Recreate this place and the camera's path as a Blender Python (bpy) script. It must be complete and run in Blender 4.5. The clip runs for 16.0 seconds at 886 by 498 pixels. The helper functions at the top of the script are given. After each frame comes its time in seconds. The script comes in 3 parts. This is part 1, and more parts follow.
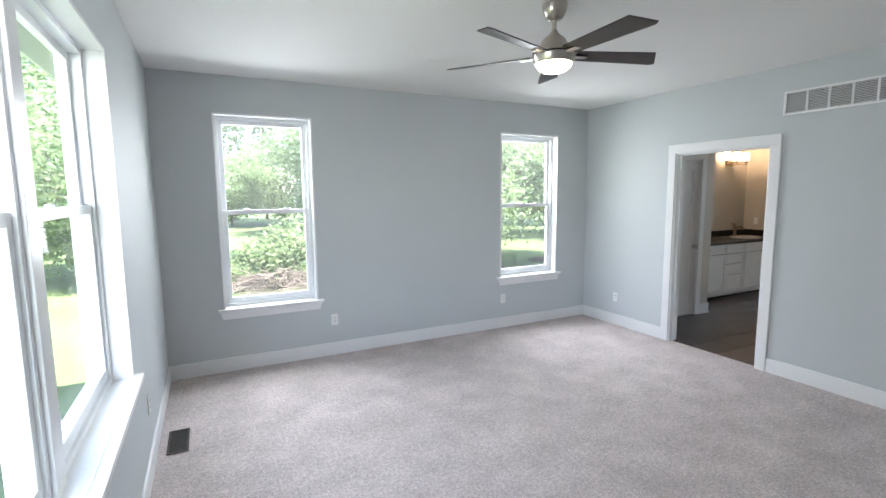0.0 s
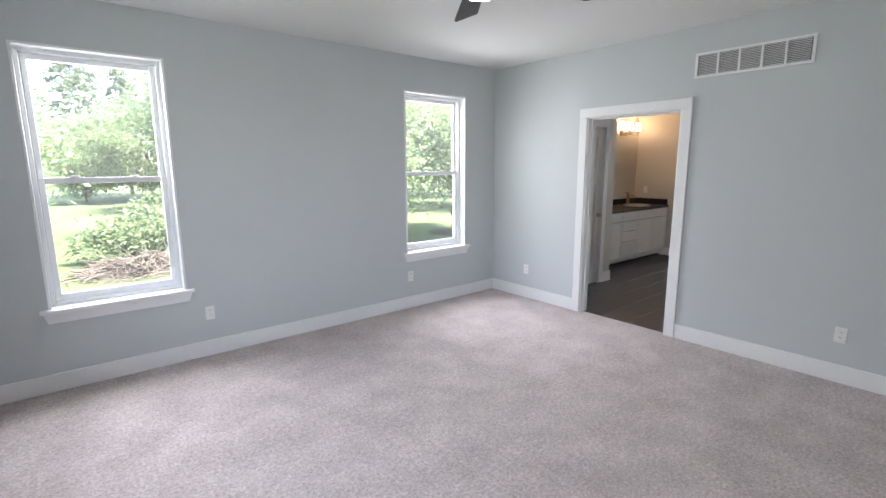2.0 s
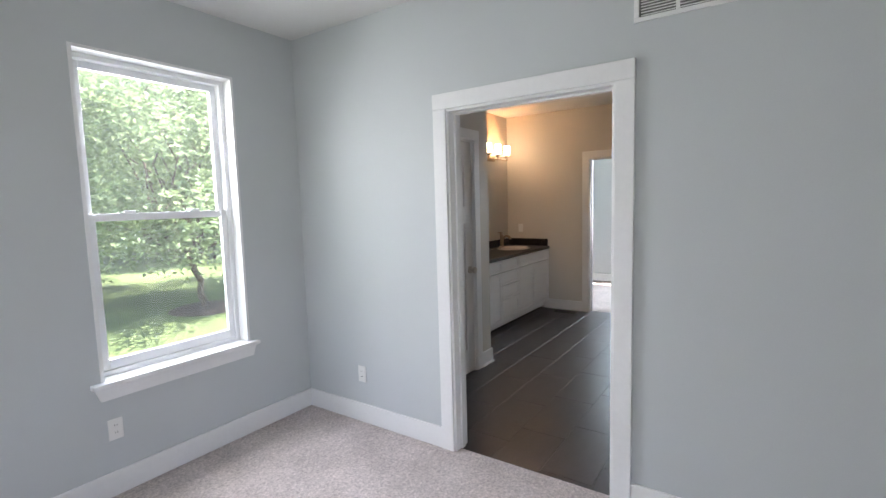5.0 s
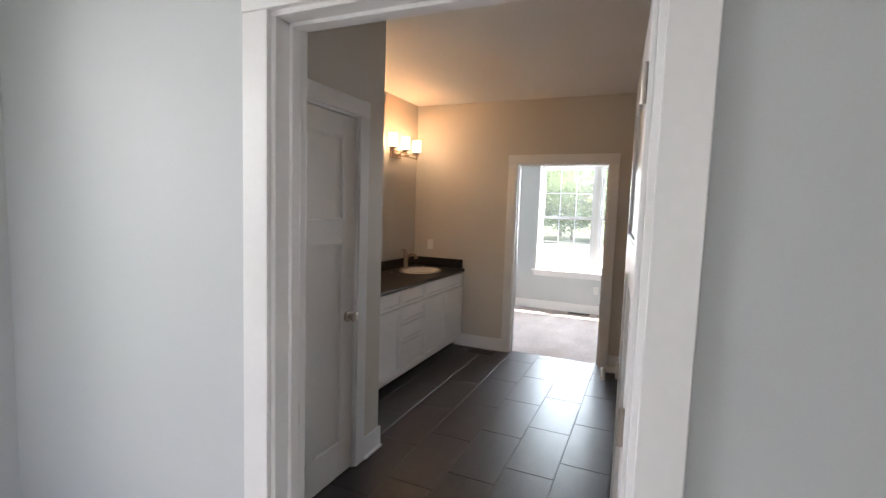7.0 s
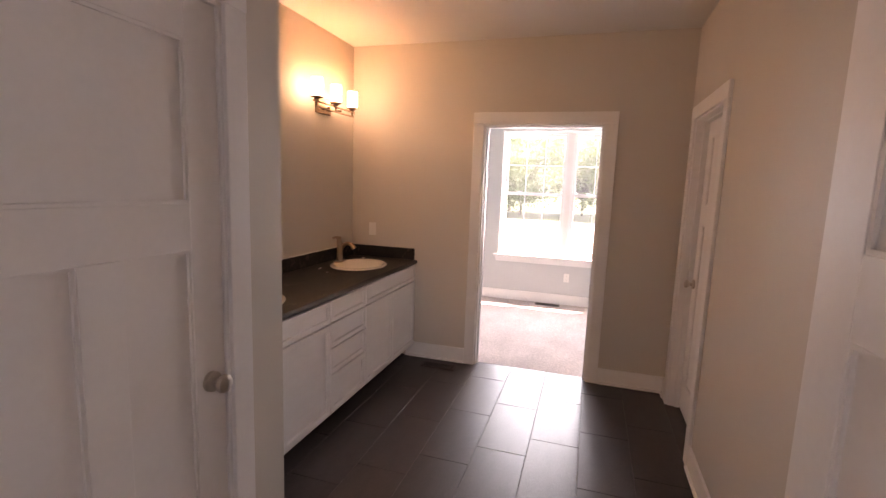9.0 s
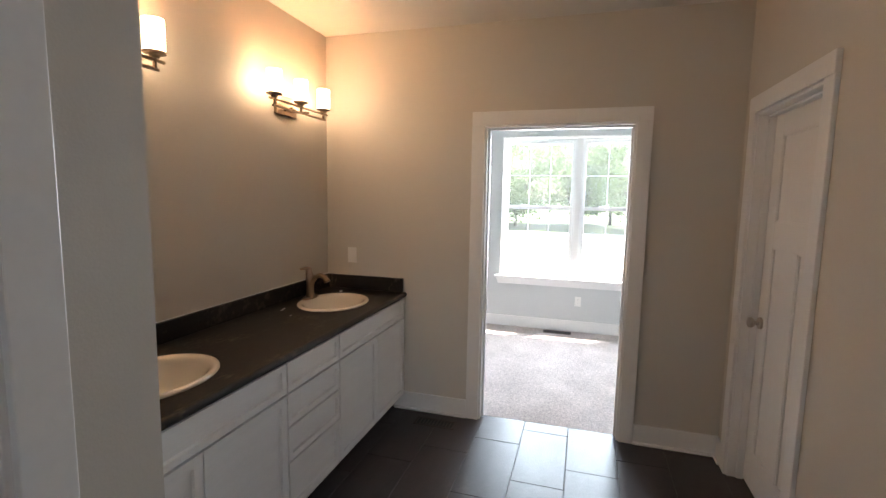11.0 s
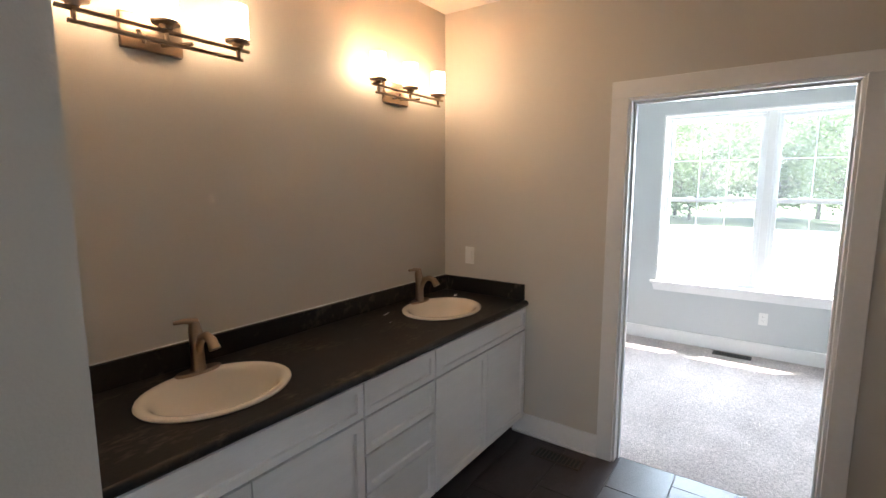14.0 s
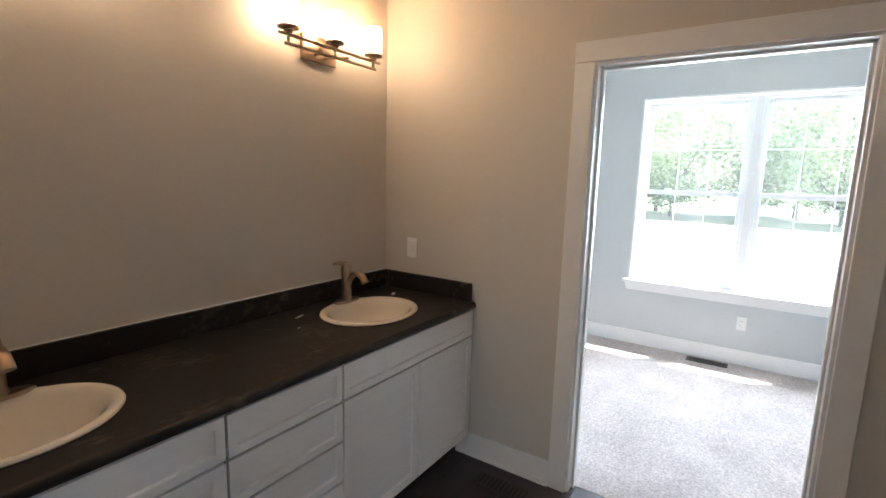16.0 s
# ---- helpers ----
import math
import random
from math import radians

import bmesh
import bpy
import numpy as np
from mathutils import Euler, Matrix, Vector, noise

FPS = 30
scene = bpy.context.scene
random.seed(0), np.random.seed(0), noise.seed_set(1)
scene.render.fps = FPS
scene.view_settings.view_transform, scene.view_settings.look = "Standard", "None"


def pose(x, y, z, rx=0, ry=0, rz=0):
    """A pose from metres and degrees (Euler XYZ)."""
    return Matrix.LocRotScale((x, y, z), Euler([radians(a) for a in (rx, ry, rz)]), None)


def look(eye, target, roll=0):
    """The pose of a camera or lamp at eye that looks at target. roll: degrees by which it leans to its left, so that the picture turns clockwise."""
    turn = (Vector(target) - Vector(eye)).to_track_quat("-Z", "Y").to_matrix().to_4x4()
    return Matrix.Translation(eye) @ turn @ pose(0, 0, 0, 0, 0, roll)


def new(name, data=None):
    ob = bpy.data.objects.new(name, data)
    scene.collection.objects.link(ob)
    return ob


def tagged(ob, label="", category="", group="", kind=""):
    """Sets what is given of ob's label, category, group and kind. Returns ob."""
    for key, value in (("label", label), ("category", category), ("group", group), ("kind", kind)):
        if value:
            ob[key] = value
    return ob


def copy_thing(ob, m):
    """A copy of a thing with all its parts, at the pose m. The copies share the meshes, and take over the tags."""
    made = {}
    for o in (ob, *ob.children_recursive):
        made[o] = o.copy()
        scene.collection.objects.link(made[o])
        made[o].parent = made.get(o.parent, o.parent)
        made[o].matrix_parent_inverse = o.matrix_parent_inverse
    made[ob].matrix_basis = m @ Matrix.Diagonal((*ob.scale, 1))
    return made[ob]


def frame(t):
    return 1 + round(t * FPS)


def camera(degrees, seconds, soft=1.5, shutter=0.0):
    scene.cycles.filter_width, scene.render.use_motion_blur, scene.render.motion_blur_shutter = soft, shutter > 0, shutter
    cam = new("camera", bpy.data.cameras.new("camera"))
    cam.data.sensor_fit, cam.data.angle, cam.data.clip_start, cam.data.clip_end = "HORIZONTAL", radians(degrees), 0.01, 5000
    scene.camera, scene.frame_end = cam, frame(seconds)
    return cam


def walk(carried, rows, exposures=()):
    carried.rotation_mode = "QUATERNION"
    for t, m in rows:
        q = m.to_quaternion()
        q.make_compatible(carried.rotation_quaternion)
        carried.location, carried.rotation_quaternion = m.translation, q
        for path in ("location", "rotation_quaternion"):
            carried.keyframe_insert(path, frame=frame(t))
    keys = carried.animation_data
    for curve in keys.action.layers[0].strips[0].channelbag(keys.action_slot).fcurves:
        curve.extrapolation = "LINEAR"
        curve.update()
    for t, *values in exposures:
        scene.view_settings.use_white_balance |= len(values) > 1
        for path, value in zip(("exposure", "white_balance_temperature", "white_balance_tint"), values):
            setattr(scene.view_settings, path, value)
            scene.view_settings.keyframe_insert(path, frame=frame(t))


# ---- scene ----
cam = camera(86.7, 16.0)
PATH = [
    (0, (0.301, 0.272, 1.673), (1.195, 2.046, 1.436), -0.5),
    (0.5, (0.281, 0.376, 1.652), (1.272, 2.095, 1.401), -0.6),
    (1, (0.347, 0.462, 1.65), (1.414, 2.13, 1.368), -0.5),
    (1.5, (0.398, 0.626, 1.622), (1.562, 2.222, 1.307), -0.2),
    (2, (0.531, 0.809, 1.603), (1.78, 2.33, 1.251), -0.3),
    (2.5, (0.764, 1.018, 1.61), (2.085, 2.472, 1.234), -0.7),
    (3, (1.036, 1.274, 1.588), (2.427, 2.663, 1.222), -0.7),
    (3.5, (1.382, 1.515, 1.549), (2.839, 2.845, 1.217), -0.9),
    (4, (1.762, 1.74, 1.542), (3.281, 3.008, 1.252), -1.4),
    (4.5, (2.141, 1.986, 1.535), (3.726, 3.182, 1.295), -1.6),
    (5, (2.54, 2.171, 1.537), (4.18, 3.298, 1.342), -1.6),
    (5.2, (2.69, 2.243, 1.519), (4.355, 3.338, 1.351), -1.4),
    (7.3, (4.06, 2.824, 1.579), (5.896, 3.593, 1.387), 2.0),
    (7.5, (4.18, 2.857, 1.576), (6.022, 3.609, 1.374), 2.0),
    (7.7, (4.279, 2.898, 1.573), (6.13, 3.626, 1.36), 2.2),
    (8, (4.453, 2.997, 1.571), (6.318, 3.682, 1.34), 2.0),
    (8.2, (4.568, 3.026, 1.567), (6.438, 3.694, 1.327), 2.2),
    (8.5, (4.71, 3.104, 1.573), (6.587, 3.739, 1.307), 2.3),
    (8.6, (4.773, 3.135, 1.571), (6.654, 3.759, 1.304), 2.4),
    (9, (4.959, 3.232, 1.576), (6.851, 3.817, 1.3), 2.1),
    (11.3, (5.751, 3.459, 1.614), (7.655, 4.032, 1.399), 0.8),
    (11.5, (5.797, 3.417, 1.628), (7.683, 4.046, 1.412), 0.6),
    (12, (5.887, 3.412, 1.634), (7.735, 4.147, 1.432), 0.5),
    (12.5, (5.972, 3.416, 1.634), (7.769, 4.268, 1.432), 0.3),
    (13, (6.046, 3.418, 1.625), (7.777, 4.396, 1.411), 0.1),
    (13.5, (6.114, 3.422, 1.612), (7.779, 4.504, 1.376), 0.1),
    (14, (6.17, 3.418, 1.608), (7.781, 4.573, 1.345), 0.0),
    (14.5, (6.226, 3.41, 1.589), (7.809, 4.6, 1.307), 0.3),
    (15, (6.322, 3.421, 1.573), (7.903, 4.608, 1.274), 0.9),
    (15.5, (6.496, 3.436, 1.568), (8.099, 4.592, 1.258), 1.4),
    (16, (6.686, 3.456, 1.557), (8.332, 4.552, 1.255), 1.6),
]
EXPOSURES = [(0, 3.32, 6500, 15), (2.5, 3.25, 6700, 20), (5.2, 3.14, 6700, 19), (7.3, 3.05, 7250, 24), (8.0, 3.15, 8000, 37), (9, 3.35, 8400, 44), (11.3, 3.25, 6750, 19), (16, 3.37, 6500, 18)]
walk(cam, [(t, look(eye, target, roll)) for t, eye, target, roll in PATH], EXPOSURES)

# ---- world, sun and window light ----
SUN_ELEV, SUN_AZ = 58.0, -48.0  # degrees; azimuth from +x towards +y
world = bpy.data.worlds.new("sky_world")
scene.world = world
world.use_nodes = True
wn, wl = world.node_tree.nodes, world.node_tree.links
sky = wn.new("ShaderNodeTexSky")
sky.sky_type, sky.sun_disc = "NISHITA", False
sky.sun_elevation, sky.sun_rotation = radians(SUN_ELEV), radians(90 - SUN_AZ)
wl.new(sky.outputs[0], wn["Background"].inputs[0])
wn["Background"].inputs[1].default_value = 0.15

sun_dir = Vector((math.cos(radians(SUN_ELEV)) * math.cos(radians(SUN_AZ)), math.cos(radians(SUN_ELEV)) * math.sin(radians(SUN_AZ)), math.sin(radians(SUN_ELEV))))
sun_data = bpy.data.lights.new("sun", "SUN")
sun_data.energy, sun_data.angle, sun_data.color = 5.0, radians(0.5), (1.0, 0.95, 0.88)
new("sun", sun_data).matrix_world = look(sun_dir * 40, (0, 0, 0))


def window_light(m, w, h, watts, colour=(0.88, 0.94, 1.0)):
    d = bpy.data.lights.new("window_light", "AREA")
    d.shape, d.size, d.size_y, d.energy, d.color = "RECTANGLE", w, h, watts, colour
    new("window_light", d).matrix_world = m


# ---- plan, in metres ----
H = 2.74                      # ceiling height
XL, XR, YF, YB = -0.085, 4.86, 5.05, -1.3     # bedroom
XB0, XB1 = 4.98, 8.855        # bathroom, along x
YV, XV, YA, YR = 4.315, 6.43, 5.325, 2.575   # entry wall, its end, vanity alcove, right wall
X30, X31, Y30, Y31 = 8.975, 11.42, 1.2, 5.6   # carpeted room beyond
EXT = 0.19                    # outer wall thickness
GROUND = -0.9
SILL, HEAD = 0.635, 2.385
WIN_A, WIN_B = (0.40, 1.28), (3.49, 4.37)
SILL_A, HEAD_A = 0.605, 2.41
WIN_L, SILL_L, HEAD_L = (1.04, 3.08), 0.74, 2.37
WIN_3, HEAD_3 = (2.63, 4.43), 2.32
D1, D2 = (2.758, 3.719), (3.158, 4.122)
D3, D4 = (5.35, 6.16), (7.878, 8.652)
DOOR_H, CAS = 2.082, 0.083

window_light(pose((WIN_A[0] + WIN_A[1]) / 2, YF + EXT + 0.55, 1.8, -54, 0, 0), 0.9, 1.7, 11.5)
window_light(pose((WIN_B[0] + WIN_B[1]) / 2, YF + EXT + 0.55, 1.8, -54, 0, 0), 0.9, 1.7, 12)
window_light(pose(XL - EXT - 0.75, sum(WIN_L) / 2 - 0.45, 1.75, 0, -54, 58), 1.5, 1.8, 9)
window_light(pose(X31 + EXT + 0.55, sum(WIN_3) / 2, 1.75, 0, 82, 0), 1.75, 1.75, 26, (0.74, 0.92, 1.0))


# ---- materials ----
def material(name, colour, rough=0.6, metal=0.0, vary=0.06, scale=3.0, fine=60.0, bump=0.05, emit=0.0, stretch=(1, 1, 1), dark=None, spread=0.0, spec=0.5):
    """Procedural surface: colour varied at two scales, fine relief, and a difference from piece to piece."""
    mat = bpy.data.materials.new(name)
    mat.use_nodes = True
    n, l = mat.node_tree.nodes, mat.node_tree.links
    b = n["Principled BSDF"]
    b.inputs["Roughness"].default_value, b.inputs["Metallic"].default_value = rough, metal
    b.inputs["Specular IOR Level"].default_value = spec
    tc, mp = n.new("ShaderNodeTexCoord"), n.new("ShaderNodeMapping")
    mp.inputs["Scale"].default_value = stretch
    l.new(tc.outputs["Object"], mp.inputs[0])
    big, small = n.new("ShaderNodeTexNoise"), n.new("ShaderNodeTexNoise")
    big.inputs["Scale"].default_value, small.inputs["Scale"].default_value = scale, fine
    small.inputs["Detail"].default_value = 4
    for t in (big, small):
        l.new(mp.outputs[0], t.inputs["Vector"])
    add = n.new("ShaderNodeMath")
    add.operation = "MULTIPLY_ADD"
    add.inputs[1].default_value = 0.5
    half = n.new("ShaderNodeMath")
    half.operation = "MULTIPLY"
    half.inputs[1].default_value = 0.5
    l.new(big.outputs["Fac"], add.inputs[0]), l.new(small.outputs["Fac"], half.inputs[0]), l.new(half.outputs[0], add.inputs[2])
    ramp = n.new("ShaderNodeValToRGB")
    lo = dark or [c * (1 - vary) for c in colour]
    hi = [min(1, c * (1 + vary)) for c in colour]
    ramp.color_ramp.elements[0].position, ramp.color_ramp.elements[1].position = 0.36, 0.64
    ramp.color_ramp.elements[0].color, ramp.color_ramp.elements[1].color = (*lo, 1), (*hi, 1)
    l.new(add.outputs[0], ramp.inputs[0])
    out = ramp.outputs[0]
    if spread:
        info, hsv, mr = n.new("ShaderNodeObjectInfo"), n.new("ShaderNodeHueSaturation"), n.new("ShaderNodeMapRange")
        mr.inputs[3].default_value, mr.inputs[4].default_value = 1 - spread, 1 + spread
        l.new(info.outputs["Random"], mr.inputs[0]), l.new(mr.outputs[0], hsv.inputs["Value"]), l.new(out, hsv.inputs["Color"])
        out = hsv.outputs[0]
    l.new(out, b.inputs["Base Color"])
    if bump:
        bp = n.new("ShaderNodeBump")
        bp.inputs["Strength"].default_value, bp.inputs["Distance"].default_value = bump, 0.01
        l.new(small.outputs["Fac"], bp.inputs["Height"]), l.new(bp.outputs[0], b.inputs["Normal"])
    if emit:
        b.inputs["Emission Color"].default_value, b.inputs["Emission Strength"].default_value = (*colour, 1), emit
    return mat


WALL = material("blue_grey_paint", (0.54, 0.568, 0.577), 0.62, vary=0.02, scale=1.2, fine=180, bump=0.06)
GREIGE = material("warm_greige_paint", (0.59, 0.556, 0.505), 0.62, vary=0.02, scale=1.2, fine=180, bump=0.06)
CEIL = material("ceiling_paint", (0.73, 0.725, 0.71), 0.9, vary=0.02, scale=1.0, fine=70, bump=0.15)
WHITE = material("white_trim_paint", (0.80, 0.80, 0.80), 0.32, vary=0.02, scale=2, fine=40, bump=0.02)
DOORW = material("white_door_paint", (0.78, 0.77, 0.76), 0.38, vary=0.02, scale=2, fine=45, bump=0.03)
VINYL = material("white_vinyl", (0.82, 0.83, 0.84), 0.35, vary=0.01, bump=0.0)
CABINET = material("white_cabinet_paint", (0.84, 0.84, 0.84), 0.35, vary=0.03, scale=4, fine=30, bump=0.02, stretch=(1, 1, 6))
# Near-black brown that paints the shade in the gaps between cabinet fronts.
GAP_SHADE = material("painted_gap_shade", (0.045, 0.034, 0.028), 0.7, vary=0.2, scale=5, fine=40, bump=0.05)
COUNTER = material("dark_laminate", (0.014, 0.011, 0.010), 0.42, vary=0.3, scale=9, fine=140, bump=0.04, dark=(0.008, 0.007, 0.0065), spec=0.35)
PORCELAIN = material("bisque_porcelain", (0.80, 0.75, 0.66), 0.12, vary=0.01, bump=0.0)
NICKEL = material("brushed_nickel", (0.55, 0.50, 0.45), 0.3, 1.0, vary=0.05, fine=120, bump=0.03)
BRONZE = material("warm_nickel", (0.36, 0.27, 0.20), 0.30, 1.0, vary=0.06, fine=120, bump=0.03)
BLADE = material("dark_walnut_blade", (0.030, 0.022, 0.020), 0.45, vary=0.25, scale=6, fine=60, bump=0.04, stretch=(1, 8, 1))
REGISTER = material("brown_register_metal", (0.055, 0.042, 0.035), 0.45, 0.4, vary=0.1)
PLATE = material("white_plastic", (0.80, 0.80, 0.78), 0.3, vary=0.01, bump=0.0)
SLOT = material("dark_slot", (0.02, 0.02, 0.02), 0.7, vary=0.05, bump=0.0)
DUCT = material("grey_duct", (0.16, 0.16, 0.16), 0.7, vary=0.08)
TILE = material("dark_slate_tile", (0.040, 0.030, 0.031), 0.33, vary=0.22, scale=5, fine=45, bump=0.10, stretch=(1, 3, 1), spread=0.10, spec=0.45)
GROUT = material("grey_grout", (0.09, 0.078, 0.075), 0.9, vary=0.12, fine=200, bump=0.2)
SIDING = material("white_soffit", (0.75, 0.75, 0.74), 0.6, vary=0.03)
BARK = material("grey_brown_bark", (0.085, 0.065, 0.050), 0.95, vary=0.4, scale=6, fine=25, bump=0.8, stretch=(1, 1, 0.25))
TWIG = material("dry_brush", (0.10, 0.082, 0.07), 0.95, vary=0.4, scale=4, fine=25, bump=0.3)
GRASS = material("lawn_grass", (0.068, 0.102, 0.032), 0.95, vary=0.25, scale=0.35, fine=14, bump=0.6, dark=(0.042, 0.06, 0.02))
CONCRETE = material("pale_concrete", (0.55, 0.53, 0.50), 0.9, vary=0.06, scale=0.5, fine=30, bump=0.2)
MULCH = material("dark_mulch", (0.05, 0.035, 0.028), 0.95, vary=0.4, scale=6, fine=40, bump=0.8)
BOWL = material("lit_frosted_bowl", (1.0, 0.86, 0.66), 0.4, emit=1.8, vary=0.0, bump=0.0)
SHADE = material("lit_frosted_glass", (1.0, 0.72, 0.43), 0.4, emit=2.6, vary=0.0, bump=0.0)


def carpet_material():
    mat = material("speckled_beige_carpet", (0.64, 0.575, 0.555), 1.0, vary=0.16, scale=3.4, fine=28, bump=0.0, spec=0.05)
    n, l = mat.node_tree.nodes, mat.node_tree.links
    b = n["Principled BSDF"]
    tc = n.new("ShaderNodeTexCoord")
    tuft, mid = n.new("ShaderNodeTexNoise"), n.new("ShaderNodeTexNoise")
    tuft.inputs["Scale"].default_value, mid.inputs["Scale"].default_value = 170.0, 66.0
    tuft.inputs["Detail"].default_value, mid.inputs["Detail"].default_value, mid.inputs["Roughness"].default_value = 3, 8, 0.75
    tuft.inputs["Distortion"].default_value = 1.5
    l.new(tc.outputs["Object"], tuft.inputs["Vector"]), l.new(tc.outputs["Object"], mid.inputs["Vector"])
    mix = n.new("ShaderNodeMix")
    mix.data_type, mix.blend_type = "RGBA", "MULTIPLY"
    mix.inputs[0].default_value = 1.0
    fleck = n.new("ShaderNodeValToRGB")
    fleck.color_ramp.elements[0].position, fleck.color_ramp.elements[1].position = 0.38, 0.62
    fleck.color_ramp.elements[0].color, fleck.color_ramp.elements[1].color = (0.69, 0.67, 0.67, 1), (1.19, 1.18, 1.17, 1)
    l.new(mid.outputs["Fac"], fleck.inputs[0])
    old = b.inputs["Base Color"].links[0].from_socket
    l.new(old, mix.inputs[6]), l.new(fleck.outputs[0], mix.inputs[7]), l.new(mix.outputs[2], b.inputs["Base Color"])
    sub = n.new("ShaderNodeMath")
    sub.operation = "ADD"
    l.new(mid.outputs["Fac"], sub.inputs[0]), l.new(tuft.outputs["Fac"], sub.inputs[1])
    bp = n.new("ShaderNodeBump")
    bp.inputs["Strength"].default_value, bp.inputs["Distance"].default_value = 0.75, 0.010
    l.new(sub.outputs[0], bp.inputs["Height"]), l.new(bp.outputs[0], b.inputs["Normal"])
    return mat


CARPET = carpet_material()


def dusted(mat, scale, low, high, colour):
    """Dried pale smears over a dark surface."""
    n, l = mat.node_tree.nodes, mat.node_tree.links
    b = n["Principled BSDF"]
    tc, mp, nz, fine, mul, mr, mix = n.new("ShaderNodeTexCoord"), n.new("ShaderNodeMapping"), n.new("ShaderNodeTexNoise"), n.new("ShaderNodeTexNoise"), n.new("ShaderNodeMath"), n.new("ShaderNodeMapRange"), n.new("ShaderNodeMix")
    mp.inputs["Scale"].default_value, mp.inputs["Rotation"].default_value = (1.0, 2.2, 1.0), (0, 0, 0.5)
    nz.inputs["Scale"].default_value, nz.inputs["Distortion"].default_value = scale, 0.8
    fine.inputs["Scale"].default_value, fine.inputs["Detail"].default_value = scale * 9, 6
    mul.operation, mix.data_type = "MULTIPLY", "RGBA"
    mr.inputs[1].default_value, mr.inputs[2].default_value, mr.inputs[4].default_value = low, high, 0.6
    l.new(tc.outputs["Object"], mp.inputs[0]), l.new(mp.outputs[0], nz.inputs["Vector"]), l.new(mp.outputs[0], fine.inputs["Vector"])
    l.new(nz.outputs["Fac"], mul.inputs[0]), l.new(fine.outputs["Fac"], mul.inputs[1]), l.new(mul.outputs[0], mr.inputs[0])
    old = b.inputs["Base Color"].links[0].from_socket
    l.new(mr.outputs[0], mix.inputs[0]), l.new(old, mix.inputs[6]), l.new(mix.outputs[2], b.inputs["Base Color"])
    mix.inputs[7].default_value = (*colour, 1)


dusted(COUNTER, 3.0, 0.29, 0.47, (0.17, 0.135, 0.11))
dusted(TILE, 2.2, 0.30, 0.60, (0.08, 0.07, 0.07))


def leaf_material(name, a, c):
    mat = bpy.data.materials.new(name)
    mat.use_nodes = True
    n, l = mat.node_tree.nodes, mat.node_tree.links
    b = n["Principled BSDF"]
    geo, ramp = n.new("ShaderNodeNewGeometry"), n.new("ShaderNodeValToRGB")
    ramp.color_ramp.elements[0].color, ramp.color_ramp.elements[1].color = (*a, 1), (*c, 1)
    l.new(geo.outputs["Random Per Island"], ramp.inputs[0]), l.new(ramp.outputs[0], b.inputs["Base Color"])
    b.inputs["Roughness"].default_value = 0.55
    tr, mx = n.new("ShaderNodeBsdfTranslucent"), n.new("ShaderNodeMixShader")
    l.new(ramp.outputs[0], tr.inputs[0])
    mx.inputs[0].default_value = 0.6
    l.new(b.outputs[0], mx.inputs[1]), l.new(tr.outputs[0], mx.inputs[2]), l.new(mx.outputs[0], n["Material Output"].inputs[0])
    return mat


LEAF = leaf_material("broad_leaf", (0.12, 0.18, 0.08), (0.31, 0.40, 0.21))
NEEDLE = leaf_material("conifer_needle", (0.08, 0.12, 0.07), (0.17, 0.23, 0.13))
SHRUB = leaf_material("shrub_leaf", (0.13, 0.18, 0.09), (0.28, 0.36, 0.19))


def glass_material():
    mat = bpy.data.materials.new("window_glass")
    mat.use_nodes = True
    n, l = mat.node_tree.nodes, mat.node_tree.links
    tr, gl, mx = n.new("ShaderNodeBsdfTransparent"), n.new("ShaderNodeBsdfGlossy"), n.new("ShaderNodeMixShader")
    tr.inputs[0].default_value, gl.inputs["Roughness"].default_value = (0.96, 0.98, 0.97, 1), 0.02
    mx.inputs[0].default_value = 0.05
    l.new(tr.outputs[0], mx.inputs[1]), l.new(gl.outputs[0], mx.inputs[2])
    # Faint whitish translucent layer mixed into the pane to imitate glare haze.
    glare_haze, veil, haze_noise, amount = n.new("ShaderNodeBsdfTranslucent"), n.new("ShaderNodeMixShader"), n.new("ShaderNodeTexNoise"), n.new("ShaderNodeMapRange")
    glare_haze.inputs[0].default_value, haze_noise.inputs["Scale"].default_value = (0.85, 0.86, 0.86, 1), 4.0
    amount.inputs[3].default_value, amount.inputs[4].default_value = 0.006, 0.013
    l.new(haze_noise.outputs["Fac"], amount.inputs[0]), l.new(amount.outputs[0], veil.inputs[0])
    l.new(mx.outputs[0], veil.inputs[1]), l.new(glare_haze.outputs[0], veil.inputs[2])
    l.new(veil.outputs[0], n["Material Output"].inputs[0])
    return mat


GLASS = glass_material()


# ---- mesh helpers ----
def box(bm, x0, x1, y0, y1, z0, z1, bevel=0.0):
    r = bmesh.ops.create_cube(bm, size=1, matrix=Matrix.LocRotScale(((x0 + x1) / 2, (y0 + y1) / 2, (z0 + z1) / 2), None, (abs(x1 - x0), abs(y1 - y0), abs(z1 - z0))))
    if bevel:
        es = list({e for v in r["verts"] for e in v.link_edges})
        bmesh.ops.bevel(bm, geom=es, offset=bevel, segments=2, affect="EDGES", profile=0.5)
    return bm


def boxes(*rows, bevel=0.0):
    bm = bmesh.new()
    for r in rows:
        box(bm, *r, bevel=bevel)
    return bm


